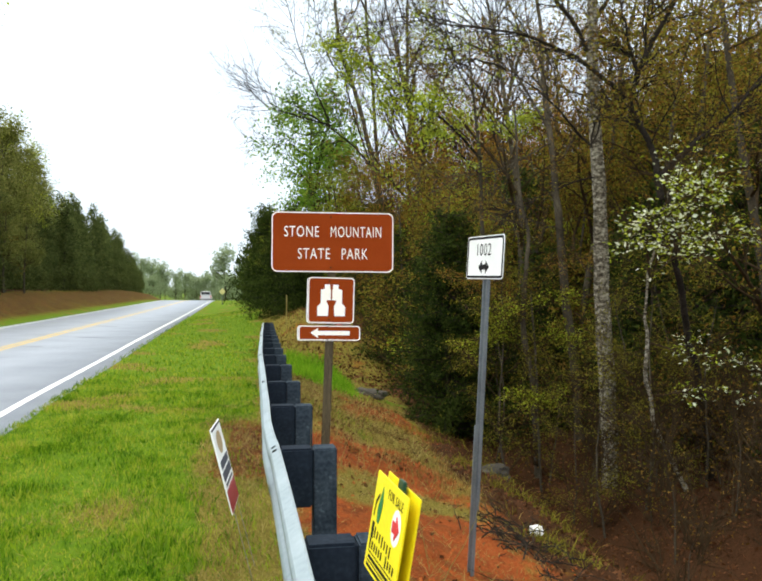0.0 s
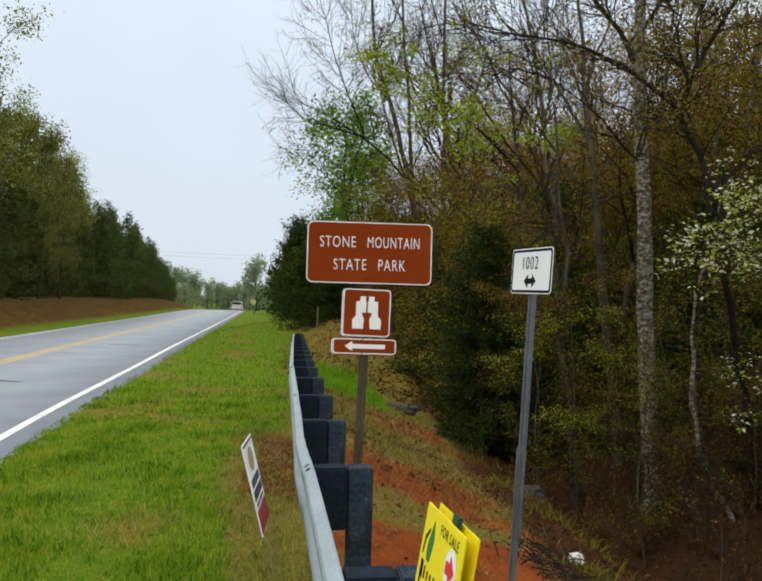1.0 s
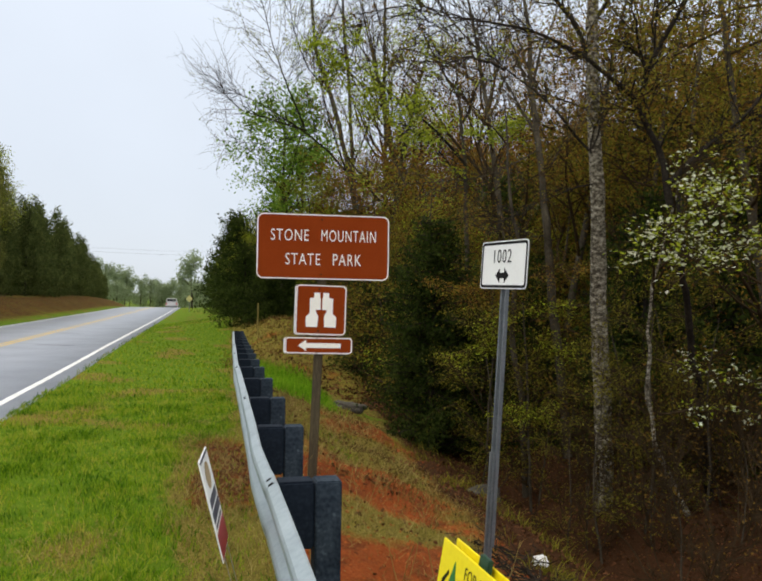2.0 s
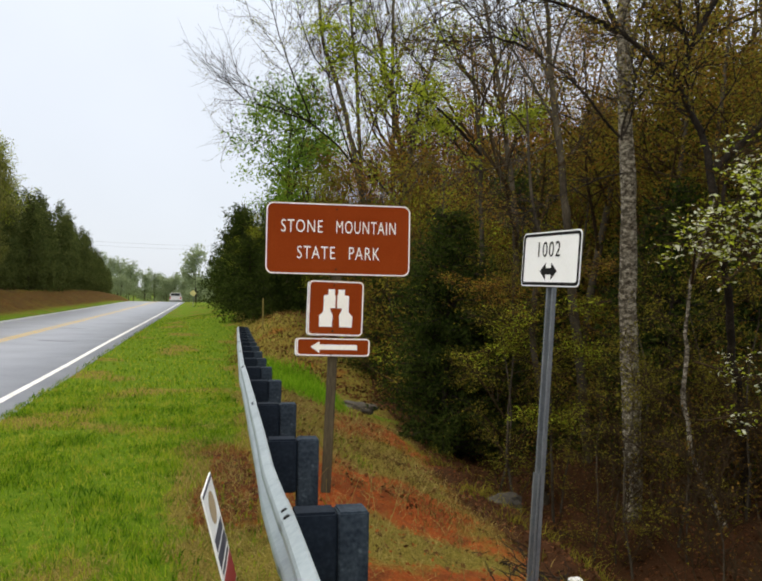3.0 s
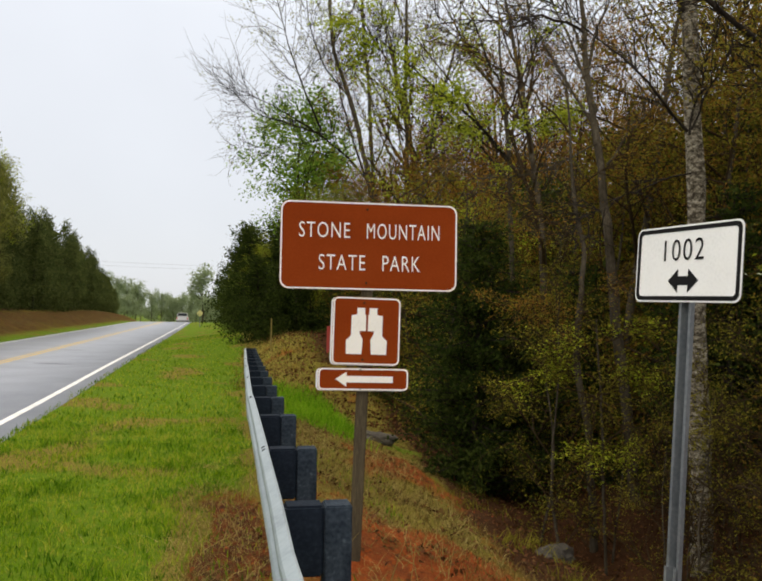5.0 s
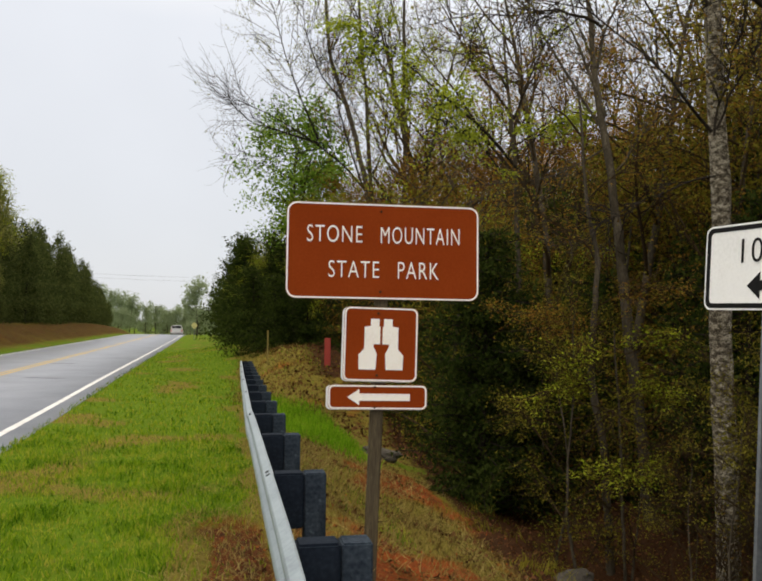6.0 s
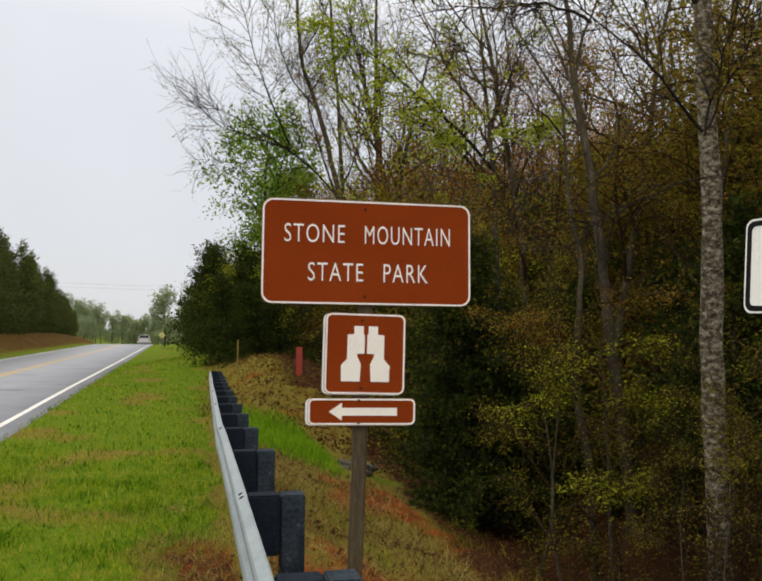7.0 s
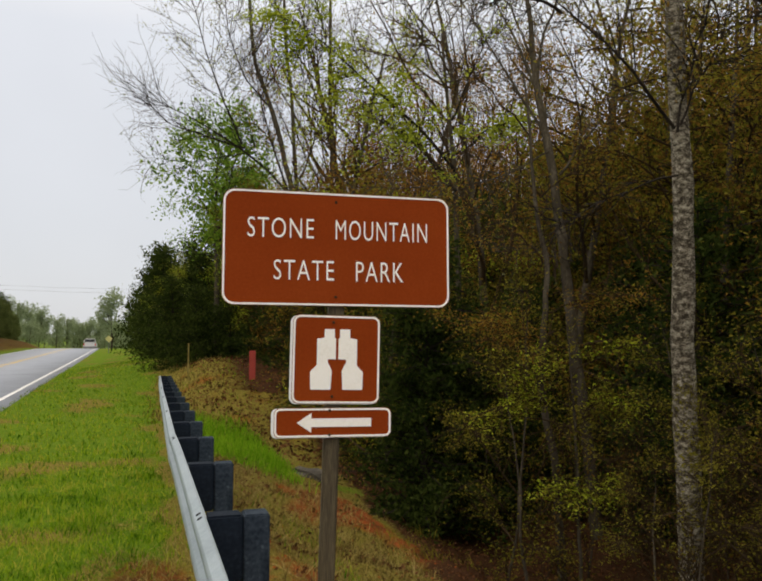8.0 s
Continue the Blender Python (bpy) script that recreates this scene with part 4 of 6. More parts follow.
shaped_tree("dogwood_tree", 23, "dogwood in white blossom leaning over the ditch", M_BARK_PALE, M_LEAF_LIME,
            [(4.5, 8.2, -1.3), (4.18, 8.1, -0.82), (3.95, 8.0, -0.35), (3.81, 7.93, -0.07), (3.7, 7.85, 0.4), (3.62, 7.75, 0.9), (3.53, 7.6, 1.4), (3.55, 7.4, 2.0), (3.7, 7.3, 2.9)], 0.036,
            [([(3.52, 7.5, 1.8), (3.25, 6.8, 2.2), (3.07, 6.1, 2.25), (2.87, 5.7, 2.2)], 0.016, 0.8), ([(3.55, 7.4, 1.9), (3.4, 6.6, 2.2), (3.18, 5.9, 2.1), (3.02, 5.5, 1.95)], 0.016, 0.8), ([(3.55, 7.4, 2.0), (3.6, 6.6, 2.4), (3.4, 5.9, 2.5), (3.3, 5.5, 2.45)], 0.016),
             ([(3.6, 7.3, 2.4), (3.4, 6.5, 2.85), (3.25, 5.8, 2.9)], 0.014, 0.3), ([(3.7, 7.3, 2.8), (4.2, 6.9, 3.0), (4.7, 6.6, 3.1)], 0.014), ([(3.55, 7.5, 1.0), (4.1, 7.2, 0.9), (4.6, 7.0, 0.95)], 0.012, 0.7),
             ([(3.55, 7.4, 2.1), (4.2, 7.0, 2.3), (4.7, 6.7, 2.25)], 0.014), ([(3.6, 7.5, 0.4), (4.0, 7.3, 0.5), (4.3, 7.1, 0.45)], 0.01, 0.5)],
            5.5, 0.045, leaf2=M_BLOSSOM, subs=10, twigs=4, twig=0.22, spread_of=0.04, layered=0.3, size2=0.048, kink=0.45, side=(0.1, 0.28))
shaped_tree("tree", 22, "slender crooked grey tree with thin rust and olive leaves", M_BARK, M_LEAF_RUST,
            [(3.0, 10.9, -1.9), (2.89, 10.8, -0.28), (2.83, 10.8, 0.3), (2.73, 10.8, 0.9), (2.66, 10.8, 1.6), (2.74, 10.8, 2.1), (2.7, 10.8, 2.5), (2.63, 10.8, 3.0), (2.58, 10.8, 3.7), (2.5, 10.9, 4.8)], 0.055,
            [([(2.67, 10.8, 1.55), (2.2, 10.6, 1.78), (1.55, 10.4, 1.85)], 0.012), ([(2.68, 10.8, 1.4), (2.3, 10.5, 1.5), (1.8, 10.2, 1.55)], 0.01, 0.6), ([(2.72, 10.8, 1.9), (3.2, 10.5, 2.05), (3.7, 10.3, 2.0)], 0.012, 0.6),
             ([(2.7, 10.8, 2.5), (2.2, 10.7, 2.9), (1.5, 10.5, 3.1)], 0.012, 0.4), ([(2.6, 10.8, 3.2), (3.1, 10.6, 3.7), (3.5, 10.5, 4.3)], 0.012, 0.4), ([(2.56, 10.8, 4.0), (1.9, 10.8, 4.7), (1.2, 10.8, 5.2)], 0.014, 0.2)],
            24.0, 0.032, leaf2=M_LEAF_OLIVE, subs=11, layered=0.4, kink=0.25, spread_of=0.08)
shaped_tree("young_tree", 28, "thin young tree with flat sprays of yellow-green leaves", M_BARK, M_LEAF_OLIVE,
            [(2.85, 10.0, -1.9), (2.75, 9.9, -0.6), (2.7, 9.8, 0.4), (2.65, 9.75, 1.2), (2.6, 9.7, 1.6)], 0.022,
            [([(2.67, 9.8, 0.9), (2.3, 9.7, 1.03), (1.85, 9.6, 1.02)], 0.009), ([(2.67, 9.8, 0.85), (2.9, 9.7, 0.98), (3.15, 9.5, 0.9)], 0.009), ([(2.66, 9.8, 1.1), (2.4, 9.6, 1.35), (2.1, 9.5, 1.4)], 0.008, 0.7), ([(2.65, 9.7, 1.3), (2.9, 9.5, 1.5), (3.2, 9.4, 1.5)], 0.008, 0.5),
             ([(2.72, 9.85, 0.0), (2.85, 9.7, 0.14), (3.0, 9.6, 0.16)], 0.008), ([(2.73, 9.85, -0.05), (2.5, 9.7, 0.02), (2.3, 9.6, 0.0)], 0.008)], 24.0, 0.036, leaf2=M_LEAF_LIME, subs=13, twigs=4, twig=0.25, layered=0.3, kink=0.25, spread_of=0.06, side=(0.14, 0.4))
shaped_tree("tree", 27, "grey tree with a fan of bare upper branches", M_BARK, M_LEAF_OLIVE,
            [(4.1, 12.4, -1.9), (3.9, 12.4, 0.8), (3.78, 12.5, 2.5), (3.72, 12.7, 3.55), (3.6, 13, 4.7), (3.5, 13.3, 5.8), (3.48, 13.6, 7.1), (3.4, 14, 9)], 0.09,
            [([(3.6, 13, 4.9), (3.3, 13.6, 6.3), (3.0, 14, 7.2), (2.6, 14, 8.2)], 0.032, 0.1), ([(3.52, 13.3, 5.5), (3.8, 13.5, 6.6), (4.0, 13.6, 7.2), (4.4, 13.6, 8.4)], 0.03, 0.2), ([(3.62, 12.9, 4.4), (2.7, 12.3, 3.82), (1.7, 11.9, 3.6), (0.5, 11.6, 3.48)], 0.018, 0.12),
             ([(3.6, 13, 4.6), (3.1, 13.4, 5.7), (2.6, 13.6, 6.7), (2.1, 13.7, 7.8)], 0.03, 0.1), ([(3.7, 12.8, 4.0), (4.3, 12.6, 4.8), (4.9, 12.5, 5.7)], 0.025, 0.4), ([(3.76, 12.5, 2.7), (3.1, 12.2, 2.9), (2.4, 11.9, 2.8)], 0.014, 0.3), ([(3.5, 13.4, 6.0), (3.3, 13.8, 7.0), (3.2, 14, 8.4)], 0.025, 0.1)],
            6.0, 0.05, leaf2=M_LEAF_RUST, subs=9, kink=0.2, twig_bark=M_BARK)
shaped_tree("tree", 25, "thin tree reaching over the road verge with lime leaves", M_BARK, M_LEAF_LIME,
            [(2.6, 14.0, -1.6), (2.5, 14.0, 1.5), (2.35, 13.8, 4.2), (2.1, 13.6, 6.6)], 0.065,
            [([(2.4, 13.8, 4.2), (1.8, 13.6, 4.9), (1.2, 13.5, 5.35), (0.4, 13.3, 5.95), (-0.12, 13.1, 6.35)], 0.028, 1.0), ([(2.4, 13.8, 3.9), (1.8, 13.5, 4.4), (1.1, 13.4, 4.75)], 0.02, 0.35), ([(2.3, 13.7, 5.0), (2.6, 13.4, 5.9), (2.8, 13.2, 6.3)], 0.02, 0.15),
             ([(2.2, 13.7, 5.5), (1.7, 13.4, 6.3), (1.3, 13.2, 6.9)], 0.02, 0.25), ([(2.4, 13.8, 4.5), (2.9, 13.4, 4.8), (3.4, 13.2, 4.9)], 0.016, 0.9)], 24.0, 0.055, subs=9, spread_of=0.06, side=(0.1, 0.24), layered=0.5, twig_bark=M_BARK_DARK)
# three nearly bare trees whose branches fan out over the verge
shaped_tree("tree", 61, "nearly bare grey tree with branches fanning out over the verge", M_BARK, M_LEAF_PALE,
            [(0.84, 27.8, -0.8), (0.53, 27.4, 3.34), (0.15, 27.0, 6.08), (-0.34, 27.0, 8.32), (-0.90, 27.0, 9.94), (-1.22, 27.0, 11.06), (-1.40, 27.0, 14.30), (-1.47, 27.0, 17.04)], 0.11,
            [([(0.15, 27.0, 6.08), (-0.66, 26.9, 7.01), (-1.49, 26.8, 7.70), (-3.15, 26.5, 8.69), (-4.1, 26.4, 8.9), (-4.6, 26.3, 9.3)], 0.036, 0.02), ([(-1.40, 26.8, 7.64), (-2.77, 26.5, 7.92), (-3.90, 26.4, 8.26), (-4.77, 26.3, 9.19)], 0.03, 0.03),
             ([(-1.28, 26.8, 7.51), (-2.40, 26.4, 7.14), (-3.20, 26.1, 7.01), (-4.1, 26.0, 7.12)], 0.02, 0.03), ([(-1.49, 26.8, 7.76), (-2.03, 26.6, 8.94), (-2.52, 26.5, 10.07), (-3.1, 26.4, 12.2), (-3.5, 26.3, 13.4)], 0.034, 0.4),
             ([(-0.53, 27.0, 8.94), (-1.53, 26.8, 10.07), (-2.03, 26.6, 11.56), (-2.28, 26.5, 13.93)], 0.03, 0.4), ([(-1.15, 27.0, 10.81), (-0.41, 27.3, 12.31), (-0.03, 27.4, 14.55)], 0.03, 0.1), ([(-0.78, 27.0, 9.69), (-0.16, 27.3, 10.81), (0.72, 27.5, 11.93)], 0.024, 0.1)],
            9.0, 0.075, subs=5, twigs=8, twig=0.85, twig_bark=M_BARK_DARK, fat=1.2, lift=0.1, stray=0.2, bends=3, side=(0.2, 0.42), kink=0.2)
shaped_tree("tree", 62, "nearly bare tree with rust-tinted buds and upright stems", M_BARK, M_LEAF_RUST,
            [(0.84, 28.1, -0.8), (0.53, 27.9, 3.34), (0.32, 27.6, 6.20), (0.12, 27.5, 9.32), (-0.22, 27.4, 12.68), (-0.41, 27.4, 17.04)], 0.095,
            [([(0.34, 27.6, 5.58), (-0.53, 27.4, 7.82), (-1.03, 27.3, 9.82), (-1.15, 27.3, 11.56)], 0.04, 0.8), ([(0.28, 27.6, 6.58), (0.96, 27.5, 8.32), (1.34, 27.4, 10.31)], 0.035, 0.5), ([(0.22, 27.5, 7.82), (-0.28, 27.3, 9.07), (-0.78, 27.1, 10.07)], 0.02, 0.9),
             ([(0.03, 27.5, 10.31), (0.59, 27.4, 11.81), (0.84, 27.3, 13.93)], 0.025, 0.1), ([(-0.16, 27.4, 12.06), (-0.90, 27.3, 13.55), (-1.15, 27.1, 15.30)], 0.025, 0.1), ([(0.34, 27.6, 5.83), (1.21, 27.4, 6.58), (2.09, 27.3, 7.08)], 0.02, 0.8)],
            9.0, 0.065, subs=5, twigs=8, twig=0.85, twig_bark=M_BARK_DARK, fat=1.2, lift=0.1, stray=0.2, bends=3, kink=0.2)
shaped_tree("tree", 63, "upright bare tree with fine grey twigs", M_BARK, M_LEAF_RUST,
            [(1.59, 28.5, -0.8), (1.46, 28.4, 6.20), (1.36, 28.3, 9.44), (1.28, 28.3, 12.68), (1.21, 28.3, 17.04)], 0.1,
            [([(1.44, 28.3, 6.58), (2.21, 28.0, 8.07), (2.71, 27.9, 10.07)], 0.03, 0.2), ([(1.40, 28.3, 7.82), (0.72, 28.1, 9.32), (0.47, 28.0, 11.31)], 0.03, 0.2), ([(1.34, 28.3, 9.82), (2.09, 28.1, 11.31), (2.58, 28.0, 13.31)], 0.03, 0.05), ([(1.28, 28.3, 12.06), (0.72, 28.1, 13.68), (0.47, 28.0, 15.55)], 0.03, 0.05),
             ([(1.46, 28.4, 5.83), (2.46, 28.1, 6.58), (3.58, 28.0, 7.08)], 0.02, 0.5)],
            9.0, 0.065, subs=5, twigs=8, twig=0.85, twig_bark=M_BARK_DARK, fat=1.2, lift=0.1, stray=0.2, bends=3, kink=0.2)
conifer("cedar_tree", 24, stand(1.62, 12.7), "dark green bushy cedar at the foot of the bank", M_LEAF_DARK, 4.0, 0.07, 26, 13, 0.075, 0.02, 0.27, 0.3, 95, shape=0.42)
conifer("cedar_tree", 29, stand(2.45, 13.3), "lower dark cedar beside the bushy one", M_LEAF_DARK, 3.2, 0.06, 20, 11, 0.075, 0.02, 0.3, 0.3, 85, shape=0.45)
proto = {}
proto["bare"] = broadleaf("tree", 31, stand(2.6, 30), "tall nearly bare tree with fine grey twigs and first buds", M_BARK, M_LEAF_PALE, 3.5, 0.065,
                          h=16, r=0.14, first=0.22, limbs=15, subs=6, twigs=4, reach=0.42, angle=40, wander=0.13, up=0.1, twig=0.9, fat=1.1, leaf2=M_LEAF_RUST, spread_of=0.15)
proto["olive"] = broadleaf("tree", 32, stand(4.4, 14.6, 0), "woodland tree with olive and rust spring leaves", M_BARK, M_LEAF_OLIVE, 16.0, 0.055,
                           h=10.5, r=0.1, first=0.15, limbs=15, subs=6, twigs=5, reach=0.36, angle=70, up=0.02, leaf2=M_LEAF_RUST, spread_of=0.16, layered=0.45)
proto["lime"] = broadleaf("tree", 33, stand(1.4, 24, 0), "woodland tree with yellow-green spring leaves", M_BARK, M_LEAF_LIME, 14.0, 0.075,
                          h=11, r=0.11, first=0.2, limbs=15, subs=6, twigs=5, reach=0.36, angle=60, leaf2=M_LEAF_OLIVE, spread_of=0.2, layered=0.5)
proto["bright"] = broadleaf("tree", 34, stand(-2.75, 34), "broad tree with fresh bright green leaves over the verge", M_BARK, M_LEAF_BRIGHT, 12.0, 0.16,
                            h=9.4, r=0.14, first=0.5, limbs=15, subs=6, twigs=5, reach=0.45, angle=68, spread_of=0.28, up=0.0)
proto["sapling"] = broadleaf("sapling", 35, stand(2.3, 10.0, 0), "thin sapling with olive leaves on the bank", M_BARK, M_LEAF_OLIVE, 15.0, 0.03,
                             h=3.6, r=0.022, first=0.12, limbs=11, subs=5, twigs=3, reach=0.38, angle=65, twig=0.3, group="saplings", trunk_wander=0.09, up=0.0, layered=0.4)
proto["shrub"] = broadleaf("shrub", 40, stand(4.9, 9.0, 0), "brown-leaved undergrowth shrub on the wood floor", M_BARK, M_LEAF_BROWN, 3.5, 0.04,
                           h=2.0, r=0.018, first=0.05, limbs=12, subs=5, twigs=3, reach=0.6, angle=65, twig=0.25, group="shrubs", trunk_wander=0.12)
proto["brush"] = broadleaf("brush", 44, stand(3.9, 8.5, 0), "bare brown brush on the ditch side", M_BARK, M_LEAF_BROWN, 1.0, 0.035,
                           h=1.7, r=0.012, first=0.04, limbs=13, subs=4, twigs=3, reach=0.55, angle=38, twig=0.3, group="shrubs", trunk_wander=0.1, up=0.12)
proto["thicket"] = broadleaf("tree", 41, stand(4.9, 16.2, 0), "young dense tree with brown and olive leaves in the wood", M_BARK, M_LEAF_OLIVE, 21.0, 0.062,
                             h=6.2, r=0.06, first=0.06, limbs=14, subs=6, twigs=4, reach=0.42, angle=72, up=0.0, leaf2=M_LEAF_BROWN, spread_of=0.16, layered=0.4, group="young woodland trees")
proto["greening"] = broadleaf("tree", 42, stand(2.9, 19.4, 0), "young dense tree with green and rust spring leaves", M_BARK, M_LEAF_LIME, 19.0, 0.062,
                              h=6.0, r=0.06, first=0.06, limbs=14, subs=6, twigs=4, reach=0.42, angle=72, up=0.0, leaf2=M_LEAF_RUST, spread_of=0.16, layered=0.4, group="young woodland trees")
proto["budding"] = broadleaf("tree", 43, stand(2.0, 26, 0), "slender tree with rust-brown opening buds and fine twigs", M_BARK, M_LEAF_ORANGE, 13.0, 0.06,
                             h=8.5, r=0.08, first=0.2, limbs=15, subs=6, twigs=5, reach=0.34, angle=50, leaf2=M_LEAF_BROWN, spread_of=0.22, twig=0.7, up=0.08)
proto["cedar"] = conifer("cedar_tree", 45, stand(5.3, 13.4), "dark bushy cedar inside the wood", M_LEAF_DARK, 4.4, 0.07, 22, 9, 0.1, 0.02, 0.3, 0.3, 50, shape=0.55)
proto["evergreen"] = conifer("cedar_tree", 36, stand(-3.2, 40.5), "dark bushy evergreen at the end of the wood", M_LEAF_DARK, 6.2, 0.1, 20, 8, 0.2, 0.02, 0.42, 0.3, 30, shape=0.5)
proto["pine"] = conifer("pine_tree", 37, stand(-34, 74), "dark green pine on the far bank", M_LEAF_PINE, 13.0, 0.17, 22, 7, 0.34, 0.03, 0.31, 0.2, 18, shape=0.66)
proto["roadside"] = broadleaf("tree", 46, stand(-26.5, 44.5), "full roadside tree with soft yellow-green leaves above the pines", M_BARK, M_LEAF_SOFT, 26.0, 0.19,
                              h=12, r=0.15, first=0.25, limbs=14, subs=6, twigs=3, reach=0.34, angle=58, twig=0.6, spread_of=0.3)
proto["pale"] = broadleaf("tree", 38, stand(-25, 41, 0), "tall tree with pale new leaves behind the pines", M_BARK, M_LEAF_PALE, 11.0, 0.21,
                          h=16.5, r=0.17, first=0.25, limbs=13, subs=5, twigs=4, reach=0.36, angle=50, twig=0.8, spread_of=0.28, leaf2=M_LEAF_LIME)
proto["mist"] = broadleaf("tree", 39, stand(-30, 150, 0), "distant tree with green leaves paled to look hazy", M_BARK, M_LEAF_MIST, 24, 0.5,
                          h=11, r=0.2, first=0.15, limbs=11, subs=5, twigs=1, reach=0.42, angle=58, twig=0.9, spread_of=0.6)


def sunk(x, y):
    """How deep a trunk foot lies under the soil of the raised slope behind the rail's end."""
    s = x - rail_x(y)
    return -float(shoulder(s, y) * np.interp(s, [0, 2, 4.5, 8], [0.5, 1.2, 1.9, 2.2]))


def more(kind, x, y, scale=1.0, tall=1.0, dz=0.0):
    dz += sunk(x, y)
    return copy_thing(proto[kind], stand(x, y, rng.uniform(0, 360), scale, tall, dz))


# the wood beside the bank, in loose rows going back
for kind, x, y, s in (("olive", 5.6, 11.8, 0.85), ("olive", 6.0, 9.2, 0.85), ("olive", 6.8, 8.0, 0.85), ("olive", 5.2, 13.2, 0.85), ("olive", 7.0, 13.4, 1.0), ("bare", 4.0, 17.5, 0.8), ("olive", 7.6, 9.8, 0.9), ("olive", 2.6, 18.6, 0.6), ("olive", 5.6, 18.5, 0.72),
                      ("bare", 7.6, 19, 0.9), ("olive", 1.4, 21, 0.62), ("lime", 4.2, 23.5, 0.66), ("olive", 8.8, 15.5, 1.0), ("olive", 10, 12, 1.0),
                      ("bare", 3.2, 32, 0.9), ("lime", -0.5, 29.5, 0.62), ("lime", -0.8, 31.5, 0.62), ("lime", 0.2, 31, 0.62), ("olive", 0.4, 29, 0.62), ("bare", 3.3, 25, 0.8), ("lime", -5.2, 39.5, 0.4), ("lime", -3.2, 38.5, 0.42), ("lime", 0.9, 31, 0.5), ("bright", -2.2, 37, 0.9), ("budding", -0.6, 33.0, 0.9), ("budding", 0.6, 29.2, 0.85), ("olive", 3.4, 20.5, 0.66),
                      ("olive", 1.0, 31.8, 0.62), ("olive", 2.6, 29.5, 0.7), ("olive", 4.6, 27, 0.7), ("lime", -6.2, 46, 0.5), ("lime", -5.6, 43, 0.5)):
    more(kind, x, y, s)
for i in range(24):
    y = rng.uniform(18, 52)
    x = rail_x(y) + 7 + rng.uniform(0, 1) ** 0.8 * (7 + 0.45 * y)
    kind = ("olive", "bare", "olive", "lime", "evergreen", "olive")[int(rng.integers(6))]
    high = 1.0 if kind == "bare" else 0.82 if x > 0.42 * y else 0.66
    more(kind, x, y, high * rng.uniform(0.85, 1.1))
for i in range(34):
    y = 17 + 0.9 * i + rng.uniform(-1, 1)
    near, far = 0.05 * y + 0.9, 0.5 * y
    more("greening" if i % 6 == 1 else "thicket", near + (far - near) * ((i * 0.618) % 1.0), y, rng.uniform(0.85, 1.15) * (0.74 + 0.011 * y))
for x, y, s in ((6.4, 12.6, 1.1), (7.4, 13.4, 1.2), (8.6, 14.5, 1.25), (6.6, 15, 1.15), (9.8, 15.6, 1.3), (8.2, 12, 1.05), (7.4, 16.2, 1.5), (9.2, 17.4, 1.6), (5.6, 15.6, 1.3)):
    more("thicket", x, y, s)
for i in range(13):
    y = rng.uniform(9.5, 20)
    more("sapling", float(rail_x(y)) + rng.uniform(3.6, 9), y, rng.uniform(0.7, 1.2))
for x, y, s in ((3.25, 8.2, 0.75), (3.75, 8.3, 0.9), (4.2, 8.9, 0.85), (3.0, 8.9, 0.6), (4.5, 8.2, 0.8), (3.95, 10.2, 0.9)):
    more("sapling", x, y, s)
for i in range(18):
    y = rng.uniform(8, 22)
    more("shrub", float(rail_x(y)) + rng.uniform(4.4, 11), y, rng.uniform(0.7, 1.3))
for x, y, s in ((0.3, 27.5, 0.85), (3.6, 27.5, 1.0), (5.2, 29, 1.05), (1.0, 30, 0.9), (2.8, 31.5, 1.0), (6.8, 31, 1.1), (4.4, 33, 1.1), (-0.6, 31.5, 0.85), (6.0, 26, 1.0), (8.2, 28, 1.1), (4.8, 24.8, 0.95), (7.2, 23.5, 1.05), (9.5, 26, 1.15), (5.4, 21.5, 0.95), (7.8, 20.5, 1.05), (3.9, 23, 0.95), (2.0, 23.5, 0.85), (0.9, 24.6, 0.8),
                (3.4, 29.5, 1.3), (7.2, 27.5, 1.5), (5.8, 32, 1.5), (9.2, 30, 1.6)):
    more("budding", x, y, s)
for i in range(26):
    y = 5.6 + 0.24 * i
    more("brush", float(rail_x(y)) + 3.3 + 3.6 * ((i * 0.618) % 1.0) + 0.12 * y, y, rng.uniform(0.6, 1.15))
# the dark cedars inside the wood
for x, y, s in ((6.4, 12.4, 1.0), (8.0, 11.4, 1.1), (10, 10, 1.2), (4.4, 15.6, 0.9), (6.0, 15.2, 1.0), (7.8, 14.2, 1.7), (9.4, 13.4, 1.5), (3.0, 17.0, 0.8), (5.2, 18.0, 1.0), (1.6, 19.2, 0.7), (0.8, 21.5, 1.0), (0.85, 25.4, 1.0), (1.4, 23, 1.1), (-0.1, 28.8, 1.2), (1.9, 20.8, 1.0), (0.7, 27, 1.3), (5.0, 11.4, 1.0), (6.0, 10.4, 1.15), (6.9, 16.4, 1.7), (3.7, 14.4, 0.85)):
    more("cedar", x, y, s)
